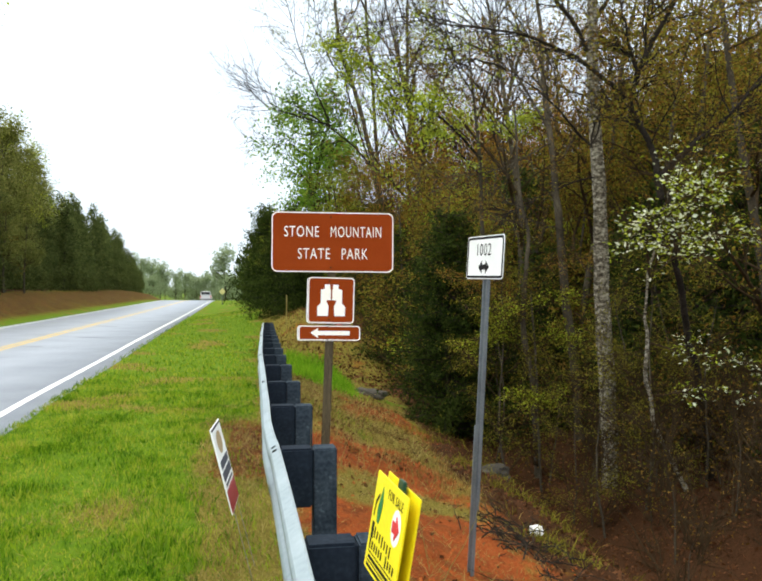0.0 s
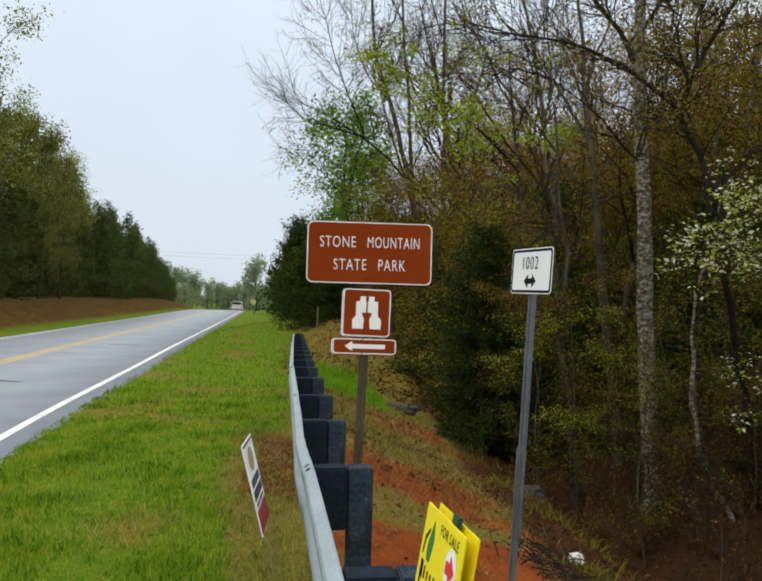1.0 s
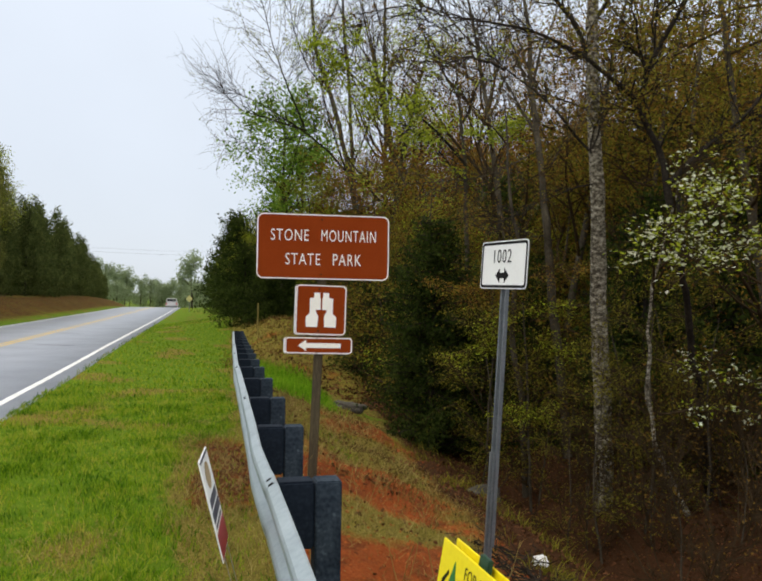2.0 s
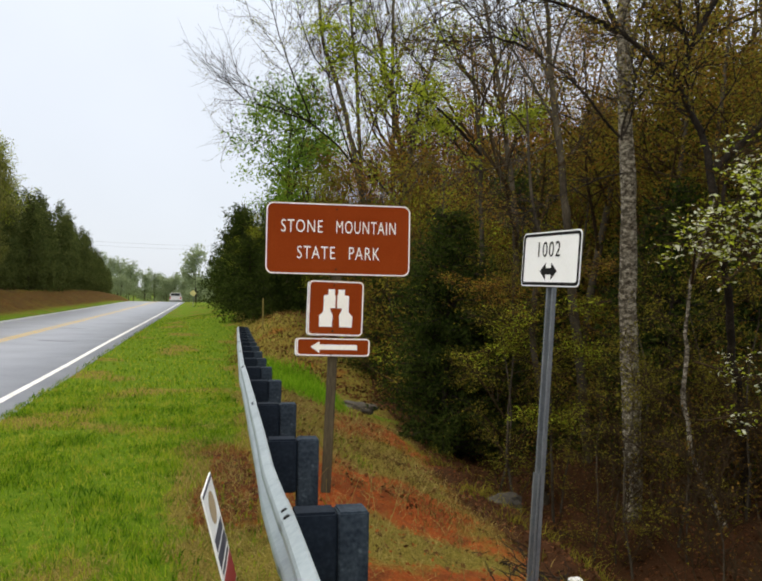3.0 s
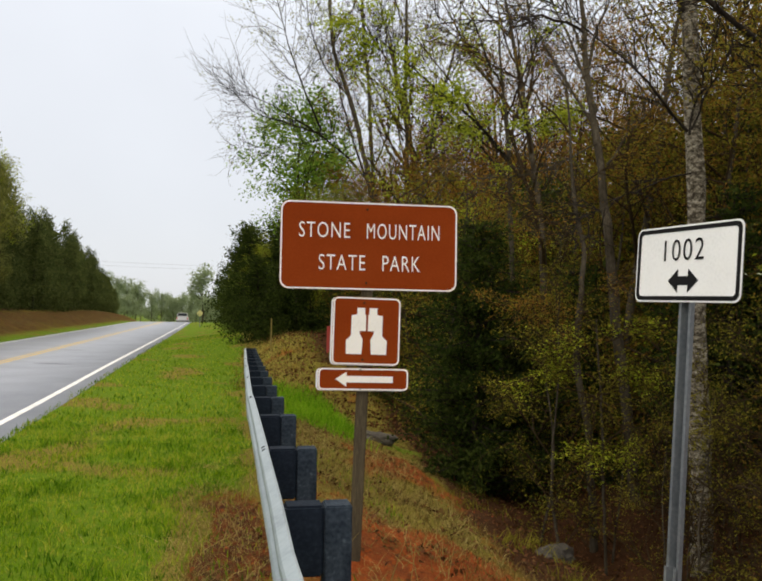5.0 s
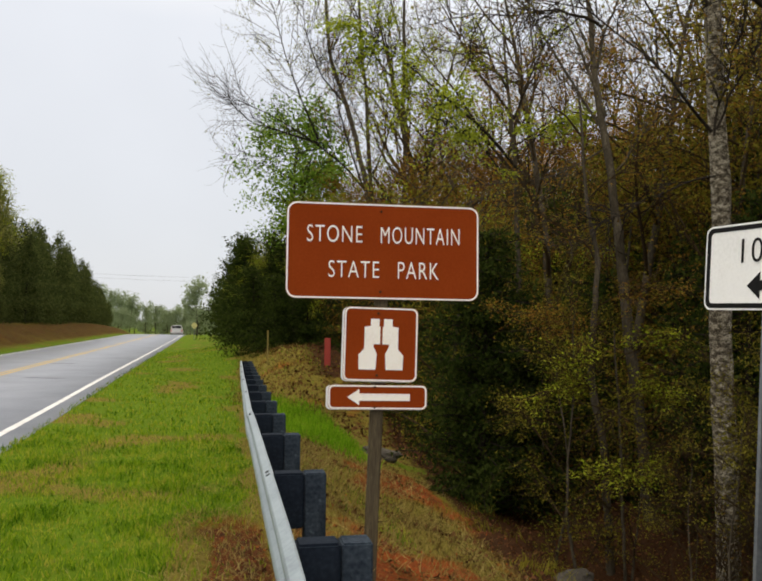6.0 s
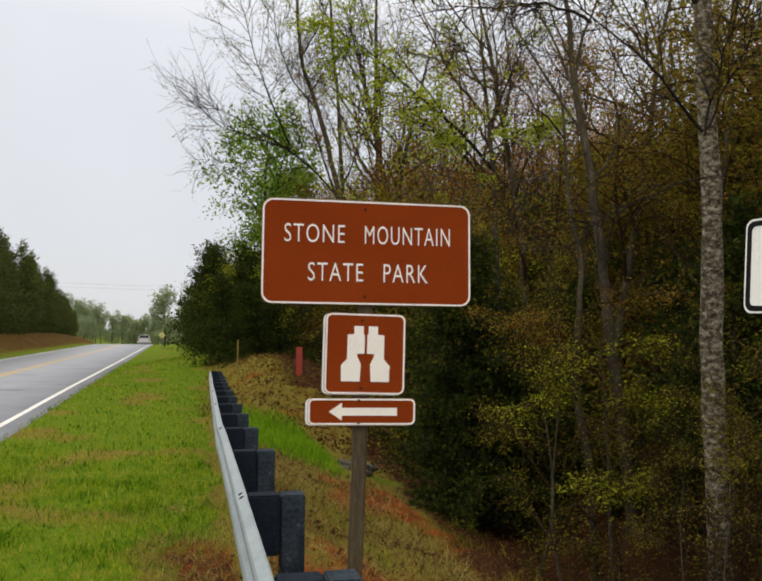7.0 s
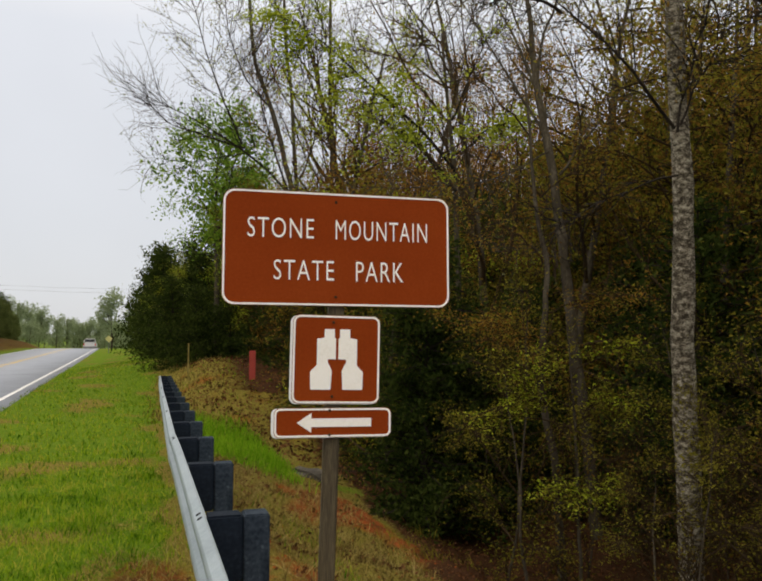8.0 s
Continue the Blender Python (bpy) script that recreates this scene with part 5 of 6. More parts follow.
# the evergreens deeper in the wood and at its end
for x, y, s in ((-3.3, 31.4, 0.55), (-2.0, 30.9, 0.55), (-0.7, 29.9, 0.55), (-4.3, 33.2, 0.6), (0.4, 28.4, 0.55), (-3.4, 36.5, 0.5), (-1.8, 35.5, 0.55), (-0.4, 34.5, 0.55), (1.2, 33.2, 0.6), (-1.0, 36.5, 0.7), (0.6, 35.5, 0.75), (-2.5, 37.5, 0.65), (8.6, 17.6, 0.8), (11, 15, 0.9), (6.8, 20.5, 0.8), (3.6, 22, 0.65), (12.5, 19, 1.0),
                (6.0, 23, 1.3), (8.0, 22, 1.4), (7.2, 18.6, 1.2), (9.4, 18.2, 1.35), (4.7, 21, 1.1), (10.5, 21, 1.5), (11, 17, 1.3), (2.9, 25.5, 1.1),
                (-5.8, 41, 0.9), (-4.7, 39.8, 0.7), (-3.9, 41.5, 0.85), (-2.3, 39.5, 0.8), (-0.6, 38, 0.75), (-4.6, 44, 1.0), (-1.6, 43, 1.0), (0.2, 40.5, 0.9), (-6.8, 49, 1.1), (-8, 57, 1.1), (-9.2, 65, 1.2), (1.8, 39, 0.9), (3.8, 40, 1.0), (-11, 75, 1.3), (-13, 88, 1.4), (5, 37, 0.9), (9, 24, 0.9), (7, 29, 1.0), (3, 35, 0.9)):
    more("evergreen", x, y, s, 0.95)
# the wood across the road: a close wall of pines that gets lower with distance, taller broadleaf trees behind its near end
for i in range(52):
    y = 26 + 2.0 * i + rng.uniform(-0.6, 0.6)
    high = float(np.interp(y, [26, 58, 72, 84, 101, 115, 130], [0.5, 0.55, 0.7, 0.64, 0.56, 0.45, 0.28]))
    more("pine", float(edge_x(y)) - 12.8 + rng.uniform(-0.8, 0.8), y, high * rng.uniform(0.88, 1.06))
    if i % 2 == 0:
        more("pine", float(edge_x(y)) - 16.5 + rng.uniform(-1.2, 1.2), y, 1.12 * high * rng.uniform(0.9, 1.08))
for y, du, kind, s in ((47.5, 14, "roadside", 0.95), (50.5, 14.5, "roadside", 0.98), (53.5, 14, "roadside", 0.95), (56.5, 14.5, "roadside", 0.96), (60, 14, "roadside", 0.9), (64, 14.5, "roadside", 0.86), (40, 14, "roadside", 0.9), (36, 14, "roadside", 0.9), (46, 11.4, "roadside", 0.45), (50, 11.2, "roadside", 0.42), (30, 15, "pale", 0.7), (34, 15.5, "lime", 1.0), (38, 15, "pale", 0.78), (42, 15, "lime", 1.08), (46, 15.5, "pale", 0.82), (50, 15, "lime", 1.12), (54, 15.5, "pale", 0.8), (59, 15, "lime", 1.08), (64, 15.5, "pale", 0.8), (68, 15, "pale", 0.76), (48, 19, "pale", 0.95), (40, 19, "bare", 1.0), (44, 17.5, "bare", 1.0), (73, 15.5, "bare", 0.82)):
    more(kind, float(edge_x(y)) - du, y, s)
for y in (33, 37, 42, 47):
    more("olive", float(edge_x(y)) - 11.6, y, 0.5)
# the trees where the road goes out of sight, hazy only by their pale leaf colour
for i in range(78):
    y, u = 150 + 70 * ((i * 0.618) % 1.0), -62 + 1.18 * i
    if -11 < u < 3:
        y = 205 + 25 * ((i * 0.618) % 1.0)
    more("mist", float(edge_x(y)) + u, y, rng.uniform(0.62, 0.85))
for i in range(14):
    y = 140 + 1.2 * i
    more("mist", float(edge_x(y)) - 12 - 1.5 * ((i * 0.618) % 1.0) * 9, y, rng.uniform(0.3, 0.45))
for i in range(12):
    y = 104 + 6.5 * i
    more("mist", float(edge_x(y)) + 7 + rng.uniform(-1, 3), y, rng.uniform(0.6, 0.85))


# ---------------------------------------------------------------- grass, straw, dead leaves
def floor_of(x, y):
    return ground_z(x, y) + rough_ground(x, y)


def scatter(seed, n, x0, x1, y0, y1, keep):
    """Random places of the ground that keep() accepts with its share, denser towards y0."""
    r = np.random.default_rng(seed)
    x, y = r.uniform(x0, x1, n), y0 + (y1 - y0) * r.uniform(0, 1, n) ** 1.5
    ok = r.uniform(0, 1, n) < keep(x, y)
    x, y = x[ok], y[ok]
    return r, np.stack([x, y, floor_of(x, y) - 0.004], 1)


def green_share(x, y):
    c, w, d = cover(x, y).T
    k = np.clip((1 - c) ** 2 * (1 - w) * (1 - 0.75 * d), 0, 1) * (0.55 + 0.55 * field(x, y, 1.5, 1.5, 8))
    return np.where(x - edge_x(y) < 0.36, 0, k)


def dry_share(x, y):
    c, w, d = cover(x, y).T
    s = x - rail_x(y)
    k = np.clip(0.75 * d + 1.2 * c * (1 - c) * (s < 1.9) + 0.22 * c * (s < 1.9) * step(0.1, 0.4, field(x, y, 1.9, 1.9, 6)) + 0.9 * c * (s < 0.1) + 0.04, 0, 1) * (1 - w)
    return np.where(x - edge_x(y) < 0.5, 0, k)


r, at = scatter(51, 240000, -6.2, 0.3, 1.6, 15, lambda x, y: green_share(x, y) * (1 - step(8.5, 15, y)))
tagged(part("grass", tri_mesh("grass", *blade_tris(r, at, 0.055 * (1 + 1.1 * field(at[:, 0], at[:, 1], 2.2, 2.2, 5)).clip(0.45, 2), 0.004, 0.5)), M_GRASS), "short bright green mown verge grass", "grass", kind="stuff")
r, at = scatter(59, 36000, -4.5, 3.2, -5, 1.7, green_share)
tagged(part("grass", tri_mesh("grass", *blade_tris(r, at, 0.055, 0.006, 0.5)), M_GRASS), "short green verge grass beside the rail", "grass", kind="stuff")
r, at = scatter(52, 60000, -13, -1.0, 7.5, 42, lambda x, y: green_share(x, y) * step(7.5, 12, y))
tagged(part("grass", tri_mesh("grass", *blade_tris(r, at, 0.075, 0.010, 0.4)), M_GRASS), "green verge grass along the road", "grass", kind="stuff")
r, at = scatter(53, 60000, -2.2, 2.2, 1.8, 13, dry_share)
tagged(part("dry_grass", tri_mesh("dry_grass", *blade_tris(r, at, 0.055, 0.0024, 1.3)), M_STRAW), "dry straw-coloured grass beside the rail and on the bank", "dry grass", kind="stuff")


def worn_share(x, y):
    s = x - rail_x(y)
    return 0.9 * step(-0.75, -0.45, s + 0.25 * field(x, y, 1.1, 1.1, 12)) * (1 - step(0.0, 0.1, s)) * step(4.3, 5.2, y) * (1 - step(7.8, 8.6, y)) * (0.6 + 0.8 * field(x, y, 2.5, 2.5, 13))


r, at = scatter(60, 9000, -2.2, 0.0, 4.2, 8.8, worn_share)
tagged(part("straw", tri_mesh("straw", *blade_tris(r, at, 0.07, 0.003, 1.9)), M_STRAW), "loose tan straw lying on worn red soil", "straw", kind="stuff")


def patch_share(x, y):
    s = x - rail_x(y)
    return (step(0.55, 0.8, s)) * (1 - (step(1.7, 2.1, s))) * (step(13.6, 14.8, y + 0.6 * s)) * (1 - (step(18, 21, y)))


r, at = scatter(54, 22000, -2.4, 1.5, 10, 21, patch_share)
tagged(part("grass", tri_mesh("grass", *blade_tris(r, at, 0.2, 0.007, 0.4)), M_GRASS_RICH), "lush taller green grass on the bank behind the rail", "grass", kind="stuff")


def brow_share(x, y):
    s = x - rail_x(y)
    return ((step(1.35, 1.7, s)) * (1 - (step(2.2, 2.7, s)))) * (step(5.6, 7.0, y)) * 0.9 + (step(0.3, 0.6, s)) * (1 - (step(1.4, 2.0, s))) * (step(7.7, 8.8, y)) * 0.8


M_STRAW_OLIVE = material("olive_dry_grass", [(0.065, 0.042, 0.01), (0.165, 0.118, 0.03), (0.34, 0.26, 0.085)], 2.0, 0.7, 0, 0, 9, island=0.45, spec=0.02, through_light=0.3)
r, at = scatter(55, 26000, -2.2, 2.6, 3.5, 14, brow_share)
tagged(part("dry_grass", tri_mesh("dry_grass", *blade_tris(r, at, 0.085, 0.0035, 1.0)), M_STRAW_OLIVE), "olive and straw tufts along the brow of the bank", "dry grass", kind="stuff")


def strewn_share(x, y):
    s = x - rail_x(y)
    return 0.85 * step(0.15, 0.3, s) * (1 - step(1.9, 2.5, s)) * step(6.4, 7.4, y) * (1 - step(12.5, 14.5, y)) * step(-0.25, 0.3, field(x, y, 1.6, 1.6, 19))


r, at = scatter(66, 16000, -1.6, 2.6, 6, 15, strewn_share)
tagged(part("straw", tri_mesh("straw", *blade_tris(r, at, 0.11, 0.004, 1.7)), M_STRAW), "flattened tan straw strewn over the bank", "straw", kind="stuff")
r, at = scatter(67, 9000, -1.6, 2.6, 6, 15, strewn_share)
tagged(part("leaf_litter", tri_mesh("leaf_litter", *leaf_quads(r, at + [0, 0, 0.03], 0.05, -0.15, 0.6, 0.6)), M_LITTER), "brown dead leaves caught in the straw of the bank", "leaf litter", kind="stuff")


def ditch_share(x, y):
    s = x - rail_x(y)
    return 0.8 * step(2.3, 2.7, s) * (1 - step(3.3, 3.9, s)) * step(0.0, 0.35, field(x, y, 1.4, 1.4, 15)) * step(4.5, 5.5, y)


r, at = scatter(63, 14000, 0.5, 3.4, 4.5, 12, ditch_share)
tagged(part("grass", tri_mesh("grass", *blade_tris(r, at, 0.13, 0.005, 0.9)), M_LEAF_OLIVE), "dull olive grass tufts along the ditch", "grass", kind="stuff")


def far_share(x, y):
    s = x - rail_x(y)
    return 0.9 * step(-0.5, 0.1, s) * (1 - step(1.2, 2.6, s)) * step(16, 20, y)


r, at = scatter(58, 14000, -7, 2.0, 15, 37, far_share)
tagged(part("dry_grass", tri_mesh("dry_grass", *blade_tris(r, at, 0.14, 0.009, 0.6)), M_STRAW_OLIVE), "rough olive and straw grass beyond the rail", "dry grass", kind="stuff")


def slope_share(x, y):
    s = x - rail_x(y)
    return 0.95 * step(0.5, 1.4, s + 0.5 * field(x, y, 0.8, 0.8, 21)) * (1 - step(4.5, 6.0, s)) * step(15.5, 18, y)


r, at = scatter(68, 18000, -6, 4.0, 15, 34, slope_share)
tagged(part("leaf_litter", tri_mesh("leaf_litter", *leaf_quads(r, at + [0, 0, 0.02], 0.09, -0.15, 0.6, 0.6)), M_LITTER), "red-brown dead leaves on the slope at the wood's edge", "leaf litter", kind="stuff")


def litter_share(x, y):
    c, w, d = cover(x, y).T
    return np.clip(0.9 * w + 0.03 * c + 0.2 * d * (x - rail_x(y) > 0.15), 0, 1)


r, at = scatter(56, 80000, -1.0, 9.5, -3, 16, litter_share)
tagged(part("leaf_litter", tri_mesh("leaf_litter", *leaf_quads(r, at + [0, 0, 0.012], 0.048, -0.15, 0.6, 0.6)), M_LITTER), "brown dead leaves strewn on the bank and wood floor", "leaf litter", kind="stuff")


def clod_share(x, y):
    return cover(x, y)[:, 0]


# clods of clay, as small uneven lumps
r, at = scatter(57, 5000, -1.6, 2.4, 2.0, 11, clod_share)
base = np.array([(1, 0, 0), (-0.5, 0.87, 0), (-0.5, -0.87, 0), (0.1, 0.1, 0.8), (0.35, 0.5, 0.4)])
k = r.uniform(0.006, 0.024, len(at))[:, None, None]
lump = at[:, None] + base[None] * k * r.uniform(0.6, 1.3, (len(at), 5, 1)) + [0, 0, -0.002]
tri = np.array([(0, 4, 3), (4, 1, 3), (1, 2, 3), (2, 0, 3), (0, 1, 4)])
tagged(part("clay_clods", tri_mesh("clay_clods", lump.reshape(-1, 3), (np.arange(len(at))[:, None, None] * 5 + tri[None]).reshape(-1, 3)),
            material("red_clay_clod", [(0.14, 0.03, 0.008), (0.29, 0.068, 0.016), (0.38, 0.11, 0.032)], 3, 0.95, 0, 0.4, 30, island=0.3, spec=0.03)), "red clay clods on the bare bank", "clay", kind="stuff")


# ---------------------------------------------------------------- small signs
yard = thing("yard_sign", Matrix.Translation((-0.446, 2.94, 0.40)) @ pose(0, 0, 0, 0, -15, 0) @ pose(0, 0, 0, 0, 0, 96.6), "leaning white and red yard sign in the grass", "yard sign")
part("panel", box(0.452, 0.006, 0.475, (0, 0, 0.2375), 0.001), M_PLATE, yard, "white corrugated plastic panel")
part("red_band", box(0.436, 0.0015, 0.12, (0, -0.0038, 0.068)), M_DARKRED, yard, "dark red band")
bm = bmesh.new()
bmesh.ops.create_circle(bm, cap_ends=True, segments=28, radius=0.075)
for v in bm.verts:
    v.co = Vector((v.co.x * 1.5, -0.0045, 0.372 + v.co.y * 0.85))
part("round_print", bm, M_TAN, yard, "tan round print")
for z, h, w in ((0.262, 0.045, 0.36), (0.2, 0.05, 0.4), (0.15, 0.016, 0.34), (0.462, 0.012, 0.43)):
    part("text_bar", box(w, 0.0015, h, (0, -0.0038, z)), M_NAVY, yard)
for x in (-0.12, 0.12):
    part("wire_leg", box(0.003, 0.003, 0.6, (x, 0.0, -0.18)), M_WIRE, yard)

sale = thing("for_sale_sign", Matrix.Translation((0.374, 0.888, 0.747)) @ pose(0, 0, 0, 0, 9, 0) @ pose(0, 0, 0, 0, 0, -73.7), "bright yellow for sale sign on a green metal stake", "yard sign")
for y in (-0.012, 0.022):
    part("panel", box(0.305, 0.005, 0.305, (0, y, 0.1525), 0.001), M_SIGN_YELLOW, sale, "yellow plastic panel")
letters("FOR SALE", -0.02, 0.118, 0.254, 0.282, -0.0146, M_BLACK, sale, label="black capital letter")
# the name and the lines below it as plain bars
for i in range(8):
    part("name_bar", box(0.008 if i else 0.02, 0.0015, 0.05 if i == 0 else (0.026, 0.034, 0.024)[i % 3], (-0.118 + 0.026 * i, -0.0152, 0.126 - 0.001 * i)), M_BLACK, sale)
for i in range(11):
    if i != 6:
        part("name_bar", box(0.009, 0.0015, 0.034 if i in (0, 7) else 0.024, (-0.122 + 0.0235 * i, -0.0152, 0.082)), M_BLACK, sale)
for w, z, h in ((0.26, 0.058, 0.003), (0.24, 0.043, 0.009), (0.26, 0.03, 0.003), (0.25, 0.016, 0.009)):
    part("text_bar", box(w, 0.0015, h, (-0.002, -0.0152, z)), M_BLACK, sale)
GREEN = [(-0.092, 0.16), (-0.072, 0.158), (-0.062, 0.195), (-0.058, 0.225), (-0.064, 0.245), (-0.072, 0.275), (-0.08, 0.25), (-0.088, 0.228), (-0.098, 0.2)]
part("emblem_outline", prism([(-0.132, 0.17), (-0.126, 0.165), (-0.118, 0.21), (-0.096, 0.238), (-0.1, 0.246), (-0.126, 0.216)], -0.016, -0.0146), M_BLACK, sale)
part("green_emblem", prism(GREEN[::-1], -0.0165, -0.0146), M_GREEN_INK, sale, "plain green emblem shape")
bm = bmesh.new()
bmesh.ops.create_circle(bm, cap_ends=True, segments=28, radius=0.046)
for v in bm.verts:
    v.co = Vector((0.084 + v.co.x * 0.9, -0.0150, 0.198 + v.co.y * 1.15))
part("white_disc", bm, M_PLATE, sale, "white disc behind the arrow")
part("red_arrow", prism([(0.056, 0.213), (0.084, 0.213), (0.084, 0.232), (0.115, 0.197), (0.084, 0.162), (0.084, 0.181), (0.056, 0.181)], -0.0175, -0.0152), M_RED_INK, sale, "red arrow")
part("stake", box(0.045, 0.012, 1.05, (0.03, 0.005, -0.2), 0.002), M_GREEN_METAL, sale, "dark green metal stake")
part("cross_bar", box(0.27, 0.012, 0.02, (0.0, 0.005, 0.02), 0.002), M_GREEN_METAL, sale)

# ---------------------------------------------------------------- far along the verge
far_sign = thing("warning_sign", stand(-14.6, 71.6, 0, 0.85, 1.0, -0.55), "small yellow diamond warning sign far along the verge", "road sign")
part("plate", prism([(0, 1.75), (0.38, 1.37 + 0.76), (0, 2.51), (-0.38, 2.13)][::-1], -0.01, 0.01), material("pale_yellow_sheeting", [(0.55, 0.5, 0.2), (0.62, 0.57, 0.25)], 4, 0.5, 0, 0), far_sign, "pale yellow diamond plate")
part("post", box(0.06, 0.06, 2.6, (0, 0.05, 1.1), 0.005), M_GREYPOST, far_sign)
marker = thing("marker_post", stand(-1.03, 25.4, 0), "red marker post at the edge of the wood", "marker post")
part("pole", box(0.19, 0.03, 0.95, (0, 0, 0.37), 0.01), material("faded_red_plastic", [(0.3, 0.03, 0.02), (0.42, 0.05, 0.03)], 5, 0.6, 0, 0.05), marker)
stake = thing("survey_stake", stand(-3.1, 27.3, 0), "thin wooden survey stake behind the rail", "stake")
part("stick", box(0.05, 0.03, 1.25, (0, 0, 0.5), 0.004), M_STRAW, stake)


def suv(m):
    ob = thing("car", m, "white sport utility car driving away on the road", "car")
    white = material("white_car_paint", [(0.6, 0.6, 0.6), (0.7, 0.7, 0.7)], 2, 0.3, 0, 0)
    dark = material("dark_glass", [(0.02, 0.022, 0.025), (0.03, 0.033, 0.036)], 2, 0.15, 0, 0)
    rubber = material("tyre_rubber", [(0.015, 0.015, 0.015), (0.02, 0.02, 0.02)], 9, 0.85, 0, 0.1)
    bm = box(1.88, 4.6, 0.72, (0, 0, 0.74), 0.12)
    box(1.7, 2.9, 0.74, (0, -0.75, 1.42), 0.16, bm)
    part("body", bm, white, ob)
    part("rear_window", box(1.4, 0.04, 0.42, (0, -2.2, 1.5), 0.015), dark, ob)
    for x in (-0.83, 0.83):
        part("side_window", box(0.06, 2.3, 0.38, (x, -0.7, 1.5), 0.02), dark, ob)
        part("tail_light", box(0.16, 0.06, 0.3, (x * 0.97, -2.29, 0.92), 0.02), M_RED_INK, ob)
    part("bumper", box(1.86, 0.14, 0.26, (0, -2.3, 0.5), 0.04), material("grey_bumper", [(0.18, 0.18, 0.18), (0.24, 0.24, 0.24)], 3, 0.5, 0, 0), ob)
    for x in (-0.8, 0.8):
        for y in (-1.4, 1.4):
            bm = bmesh.new()
            bmesh.ops.create_cone(bm, cap_ends=True, segments=20, radius1=0.36, radius2=0.36, depth=0.24)
            bmesh.ops.rotate(bm, verts=bm.verts, matrix=Matrix.Rotation(radians(90), 3, "Y"))
            bmesh.ops.translate(bm, verts=bm.verts, vec=(x, y, 0.36))
            wheel = part("wheel", bm, rubber, ob)
            rim = bmesh.new()
            bmesh.ops.create_cone(rim, cap_ends=True, segments=16, radius1=0.21, radius2=0.21, depth=0.26)
            bmesh.ops.rotate(rim, verts=rim.verts, matrix=Matrix.Rotation(radians(90), 3, "Y"))
            bmesh.ops.translate(rim, verts=rim.verts, vec=(x, y, 0.36))
            part("rim", rim, M_ALU, wheel)
    return ob


suv(Matrix.Translation((float(edge_x(126)) - 1.6, 126, float(road_z(126)))) @ Matrix.Rotation(radians(10.5), 4, "Z"))

for dz in (0.0, 0.55):
    pts = [(-52 + 2.6 * i, 112 - 0.25 * i, 8.6 + dz - 1.4 * (1 - ((i - 14) / 14) ** 2)) for i in range(29)]
    tagged(part("power_line", tri_mesh("power_line", *tubes([(pts, [0.008] * 29)], 4)), M_BLACK), "thin dark overhead wire across the road", "power line", "power lines")


# ---------------------------------------------------------------- litter, stones and sticks on the bank
def lump(name, x, y, sx, sy, sz, mat, label, category, seed, dz=0.0, sub=3):
    bm = bmesh.new()
    bmesh.ops.create_icosphere(bm, subdivisions=sub, radius=1)
    for v in bm.verts:
        f = 1 + 0.35 * noise.noise(v.co * 1.6 + Vector((seed, 0, 0))) + 0.2 * noise.noise(v.co * 4 + Vector((0, seed, 0)))
        v.co = Vector((v.co.x * sx * f, v.co.y * sy * f, v.co.z * sz * f))
    ob = part(name, bm, mat)
    ob.matrix_world = Matrix.Translation((x, y, float(ground_z(x, y)) + dz)) @ Matrix.Rotation(seed * 1.7, 4, "Z")
    return tagged(ob, label, category)


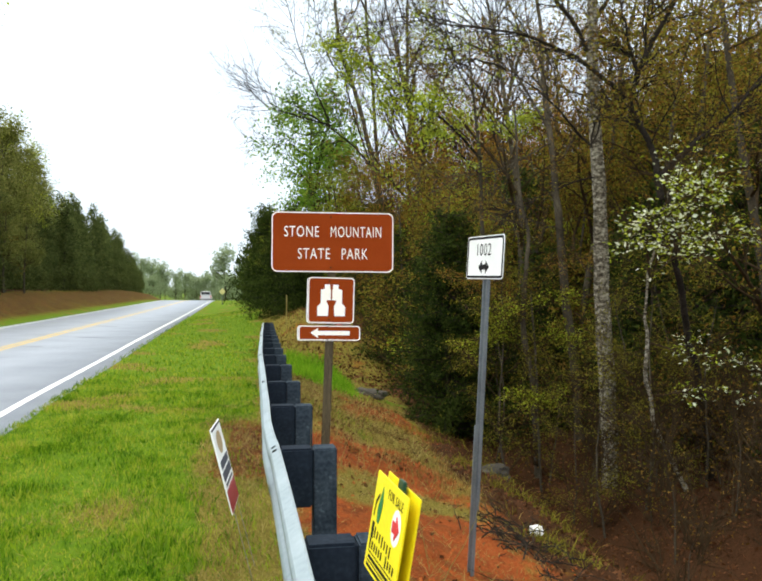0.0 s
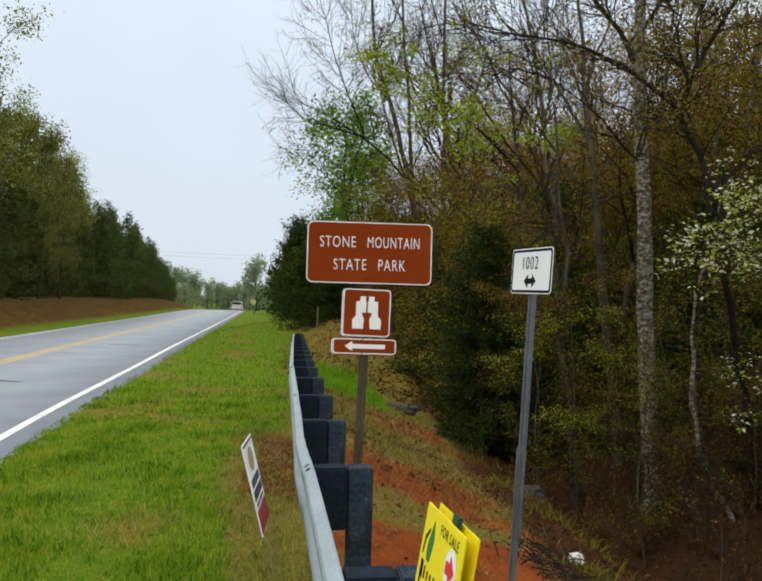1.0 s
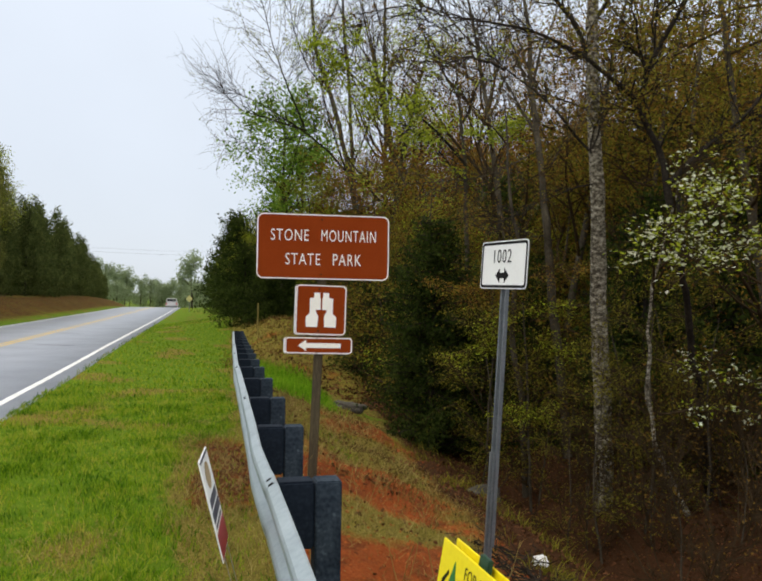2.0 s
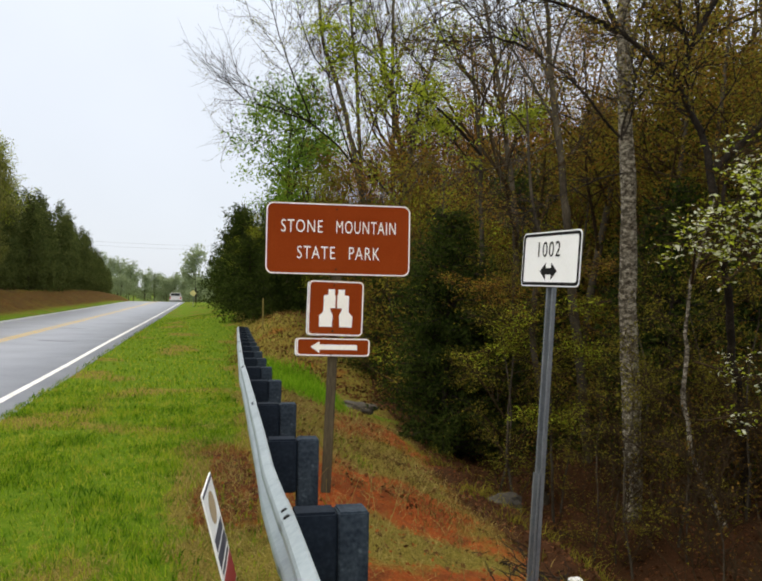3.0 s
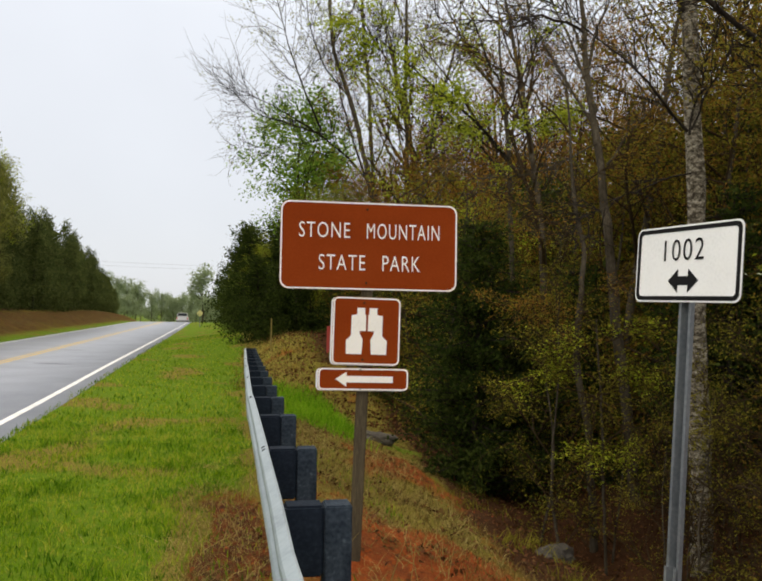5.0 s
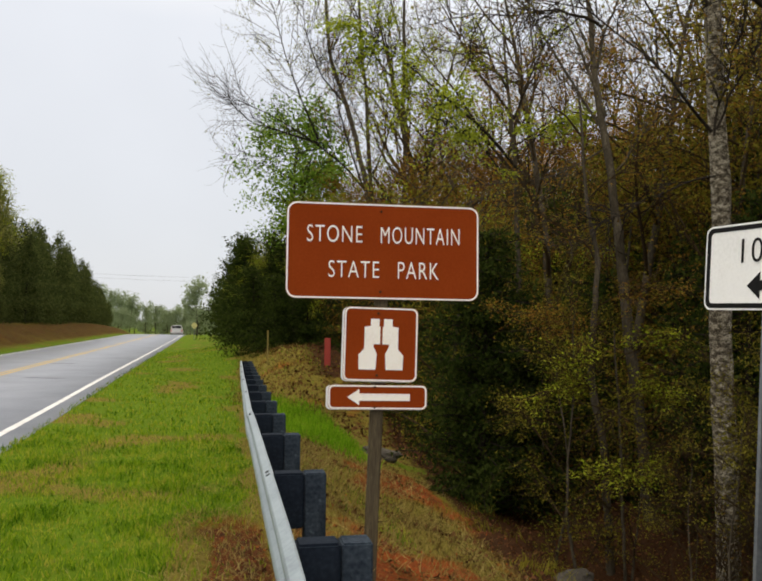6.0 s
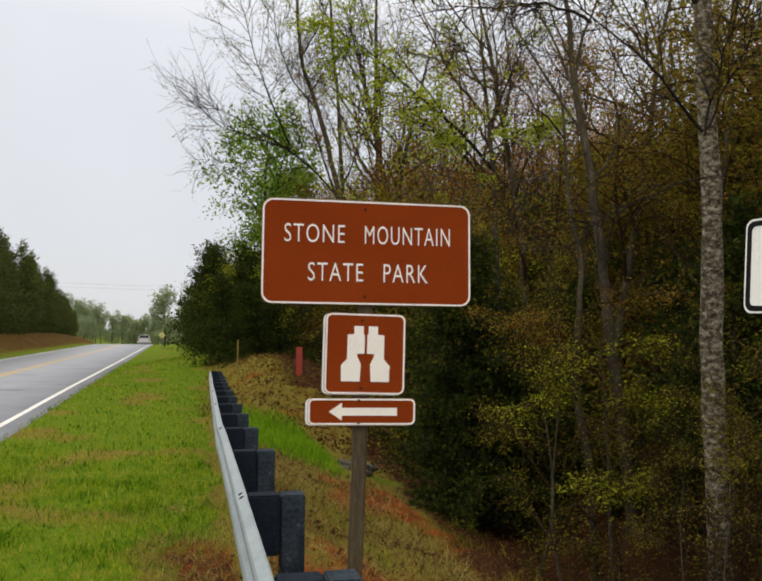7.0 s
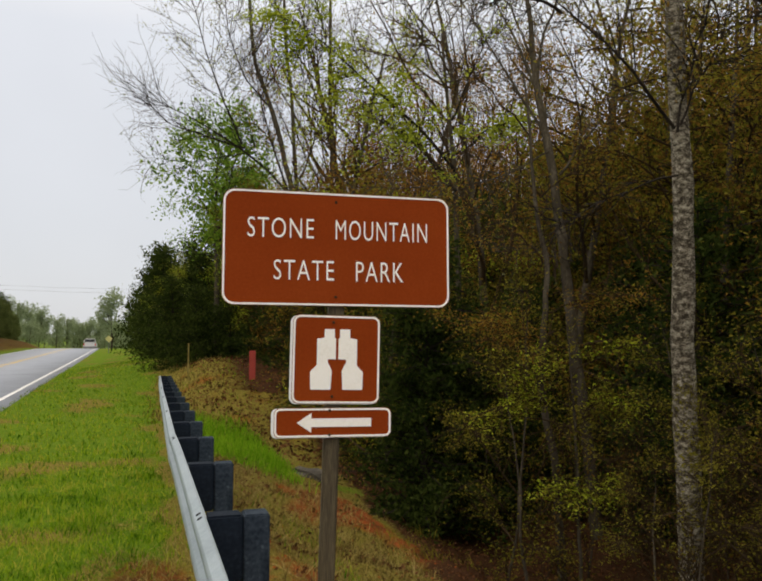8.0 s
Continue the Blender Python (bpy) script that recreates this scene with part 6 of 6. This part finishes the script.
lump("paper_litter", 1.89, 5.95, 0.085, 0.06, 0.05, M_PAPER, "crumpled white paper thrown on the bank", "litter", 3.1, 0.02)
lump("paper_litter", 1.35, 4.9, 0.07, 0.025, 0.012, M_PAPER, "small white scrap on the clay", "litter", 4.2, 0.01)
lump("paper_litter", 2.3, 9.9, 0.06, 0.04, 0.03, M_PAPER, "small white scrap by the stones", "litter", 5.2, 0.02)
lump("rock", 1.9, 9.0, 0.16, 0.3, 0.12, M_ROCK, "grey stone at the brow of the bank", "rock", 1.3)
lump("rock", 0.2, 14.2, 0.18, 0.4, 0.14, M_ROCK, "long grey stone by the lush grass", "rock", 2.4, 0.05)
lump("rock", 2.15, 9.7, 0.14, 0.16, 0.1, M_ROCK, "small grey stone on the bank", "rock", 6.4)
r = np.random.default_rng(61)
for i in range(128):
    heap = i >= 18
    x, y = (r.normal(1.6, 0.2), r.normal(5.35, 0.55)) if heap else (r.uniform(1.2, 3.2), r.uniform(3.6, 9.0))
    az, ln = r.uniform(0, 6.28), r.uniform(0.08, 0.36) if heap else r.uniform(0.25, 0.8)
    p = np.array([[x + math.cos(az) * ln * q, y + math.sin(az) * ln * q, 0] for q in (0, 0.35, 0.7, 1.0)])
    p[:, 2] = floor_of(p[:, 0], p[:, 1]) + 0.012 + np.array([0, 0.02, 0.01, 0.03])
    if heap:
        p[:, 2] += np.linspace(0, r.uniform(-0.02, 0.12), 4).clip(0)
    p[1:3, :2] += r.normal(size=(2, 2)) * 0.02
    k = r.uniform(0.6, 1.15)
    tagged(part("stick", tri_mesh("stick", *tubes([(p, [0.007 * k, 0.006 * k, 0.005 * k, 0.002 * k])], 5)), M_BARK_DARK if heap else M_TWIG), "dead stick in a heap of brush on the bank" if heap else "dead stick lying on the bank", "stick", "fallen sticks")
# dry weed stalks that stand between the posts
for i in range(22):
    y = r.uniform(2.4, 7.5)
    x = float(rail_x(y)) + r.uniform(0.1, 1.1)
    z = float(ground_z(x, y)) - 0.02
    a = limb(r, (x, y, z), (r.normal() * 0.35, r.normal() * 0.35, 1), r.uniform(0.3, 0.75), 0.0028, 0.001, 5, 0.1)
    tagged(part("weed_stalk", tri_mesh("weed_stalk", *tubes([a], 4)), M_STRAW), "dry straw-coloured weed stalk by the rail", "weed", "weed stalks")
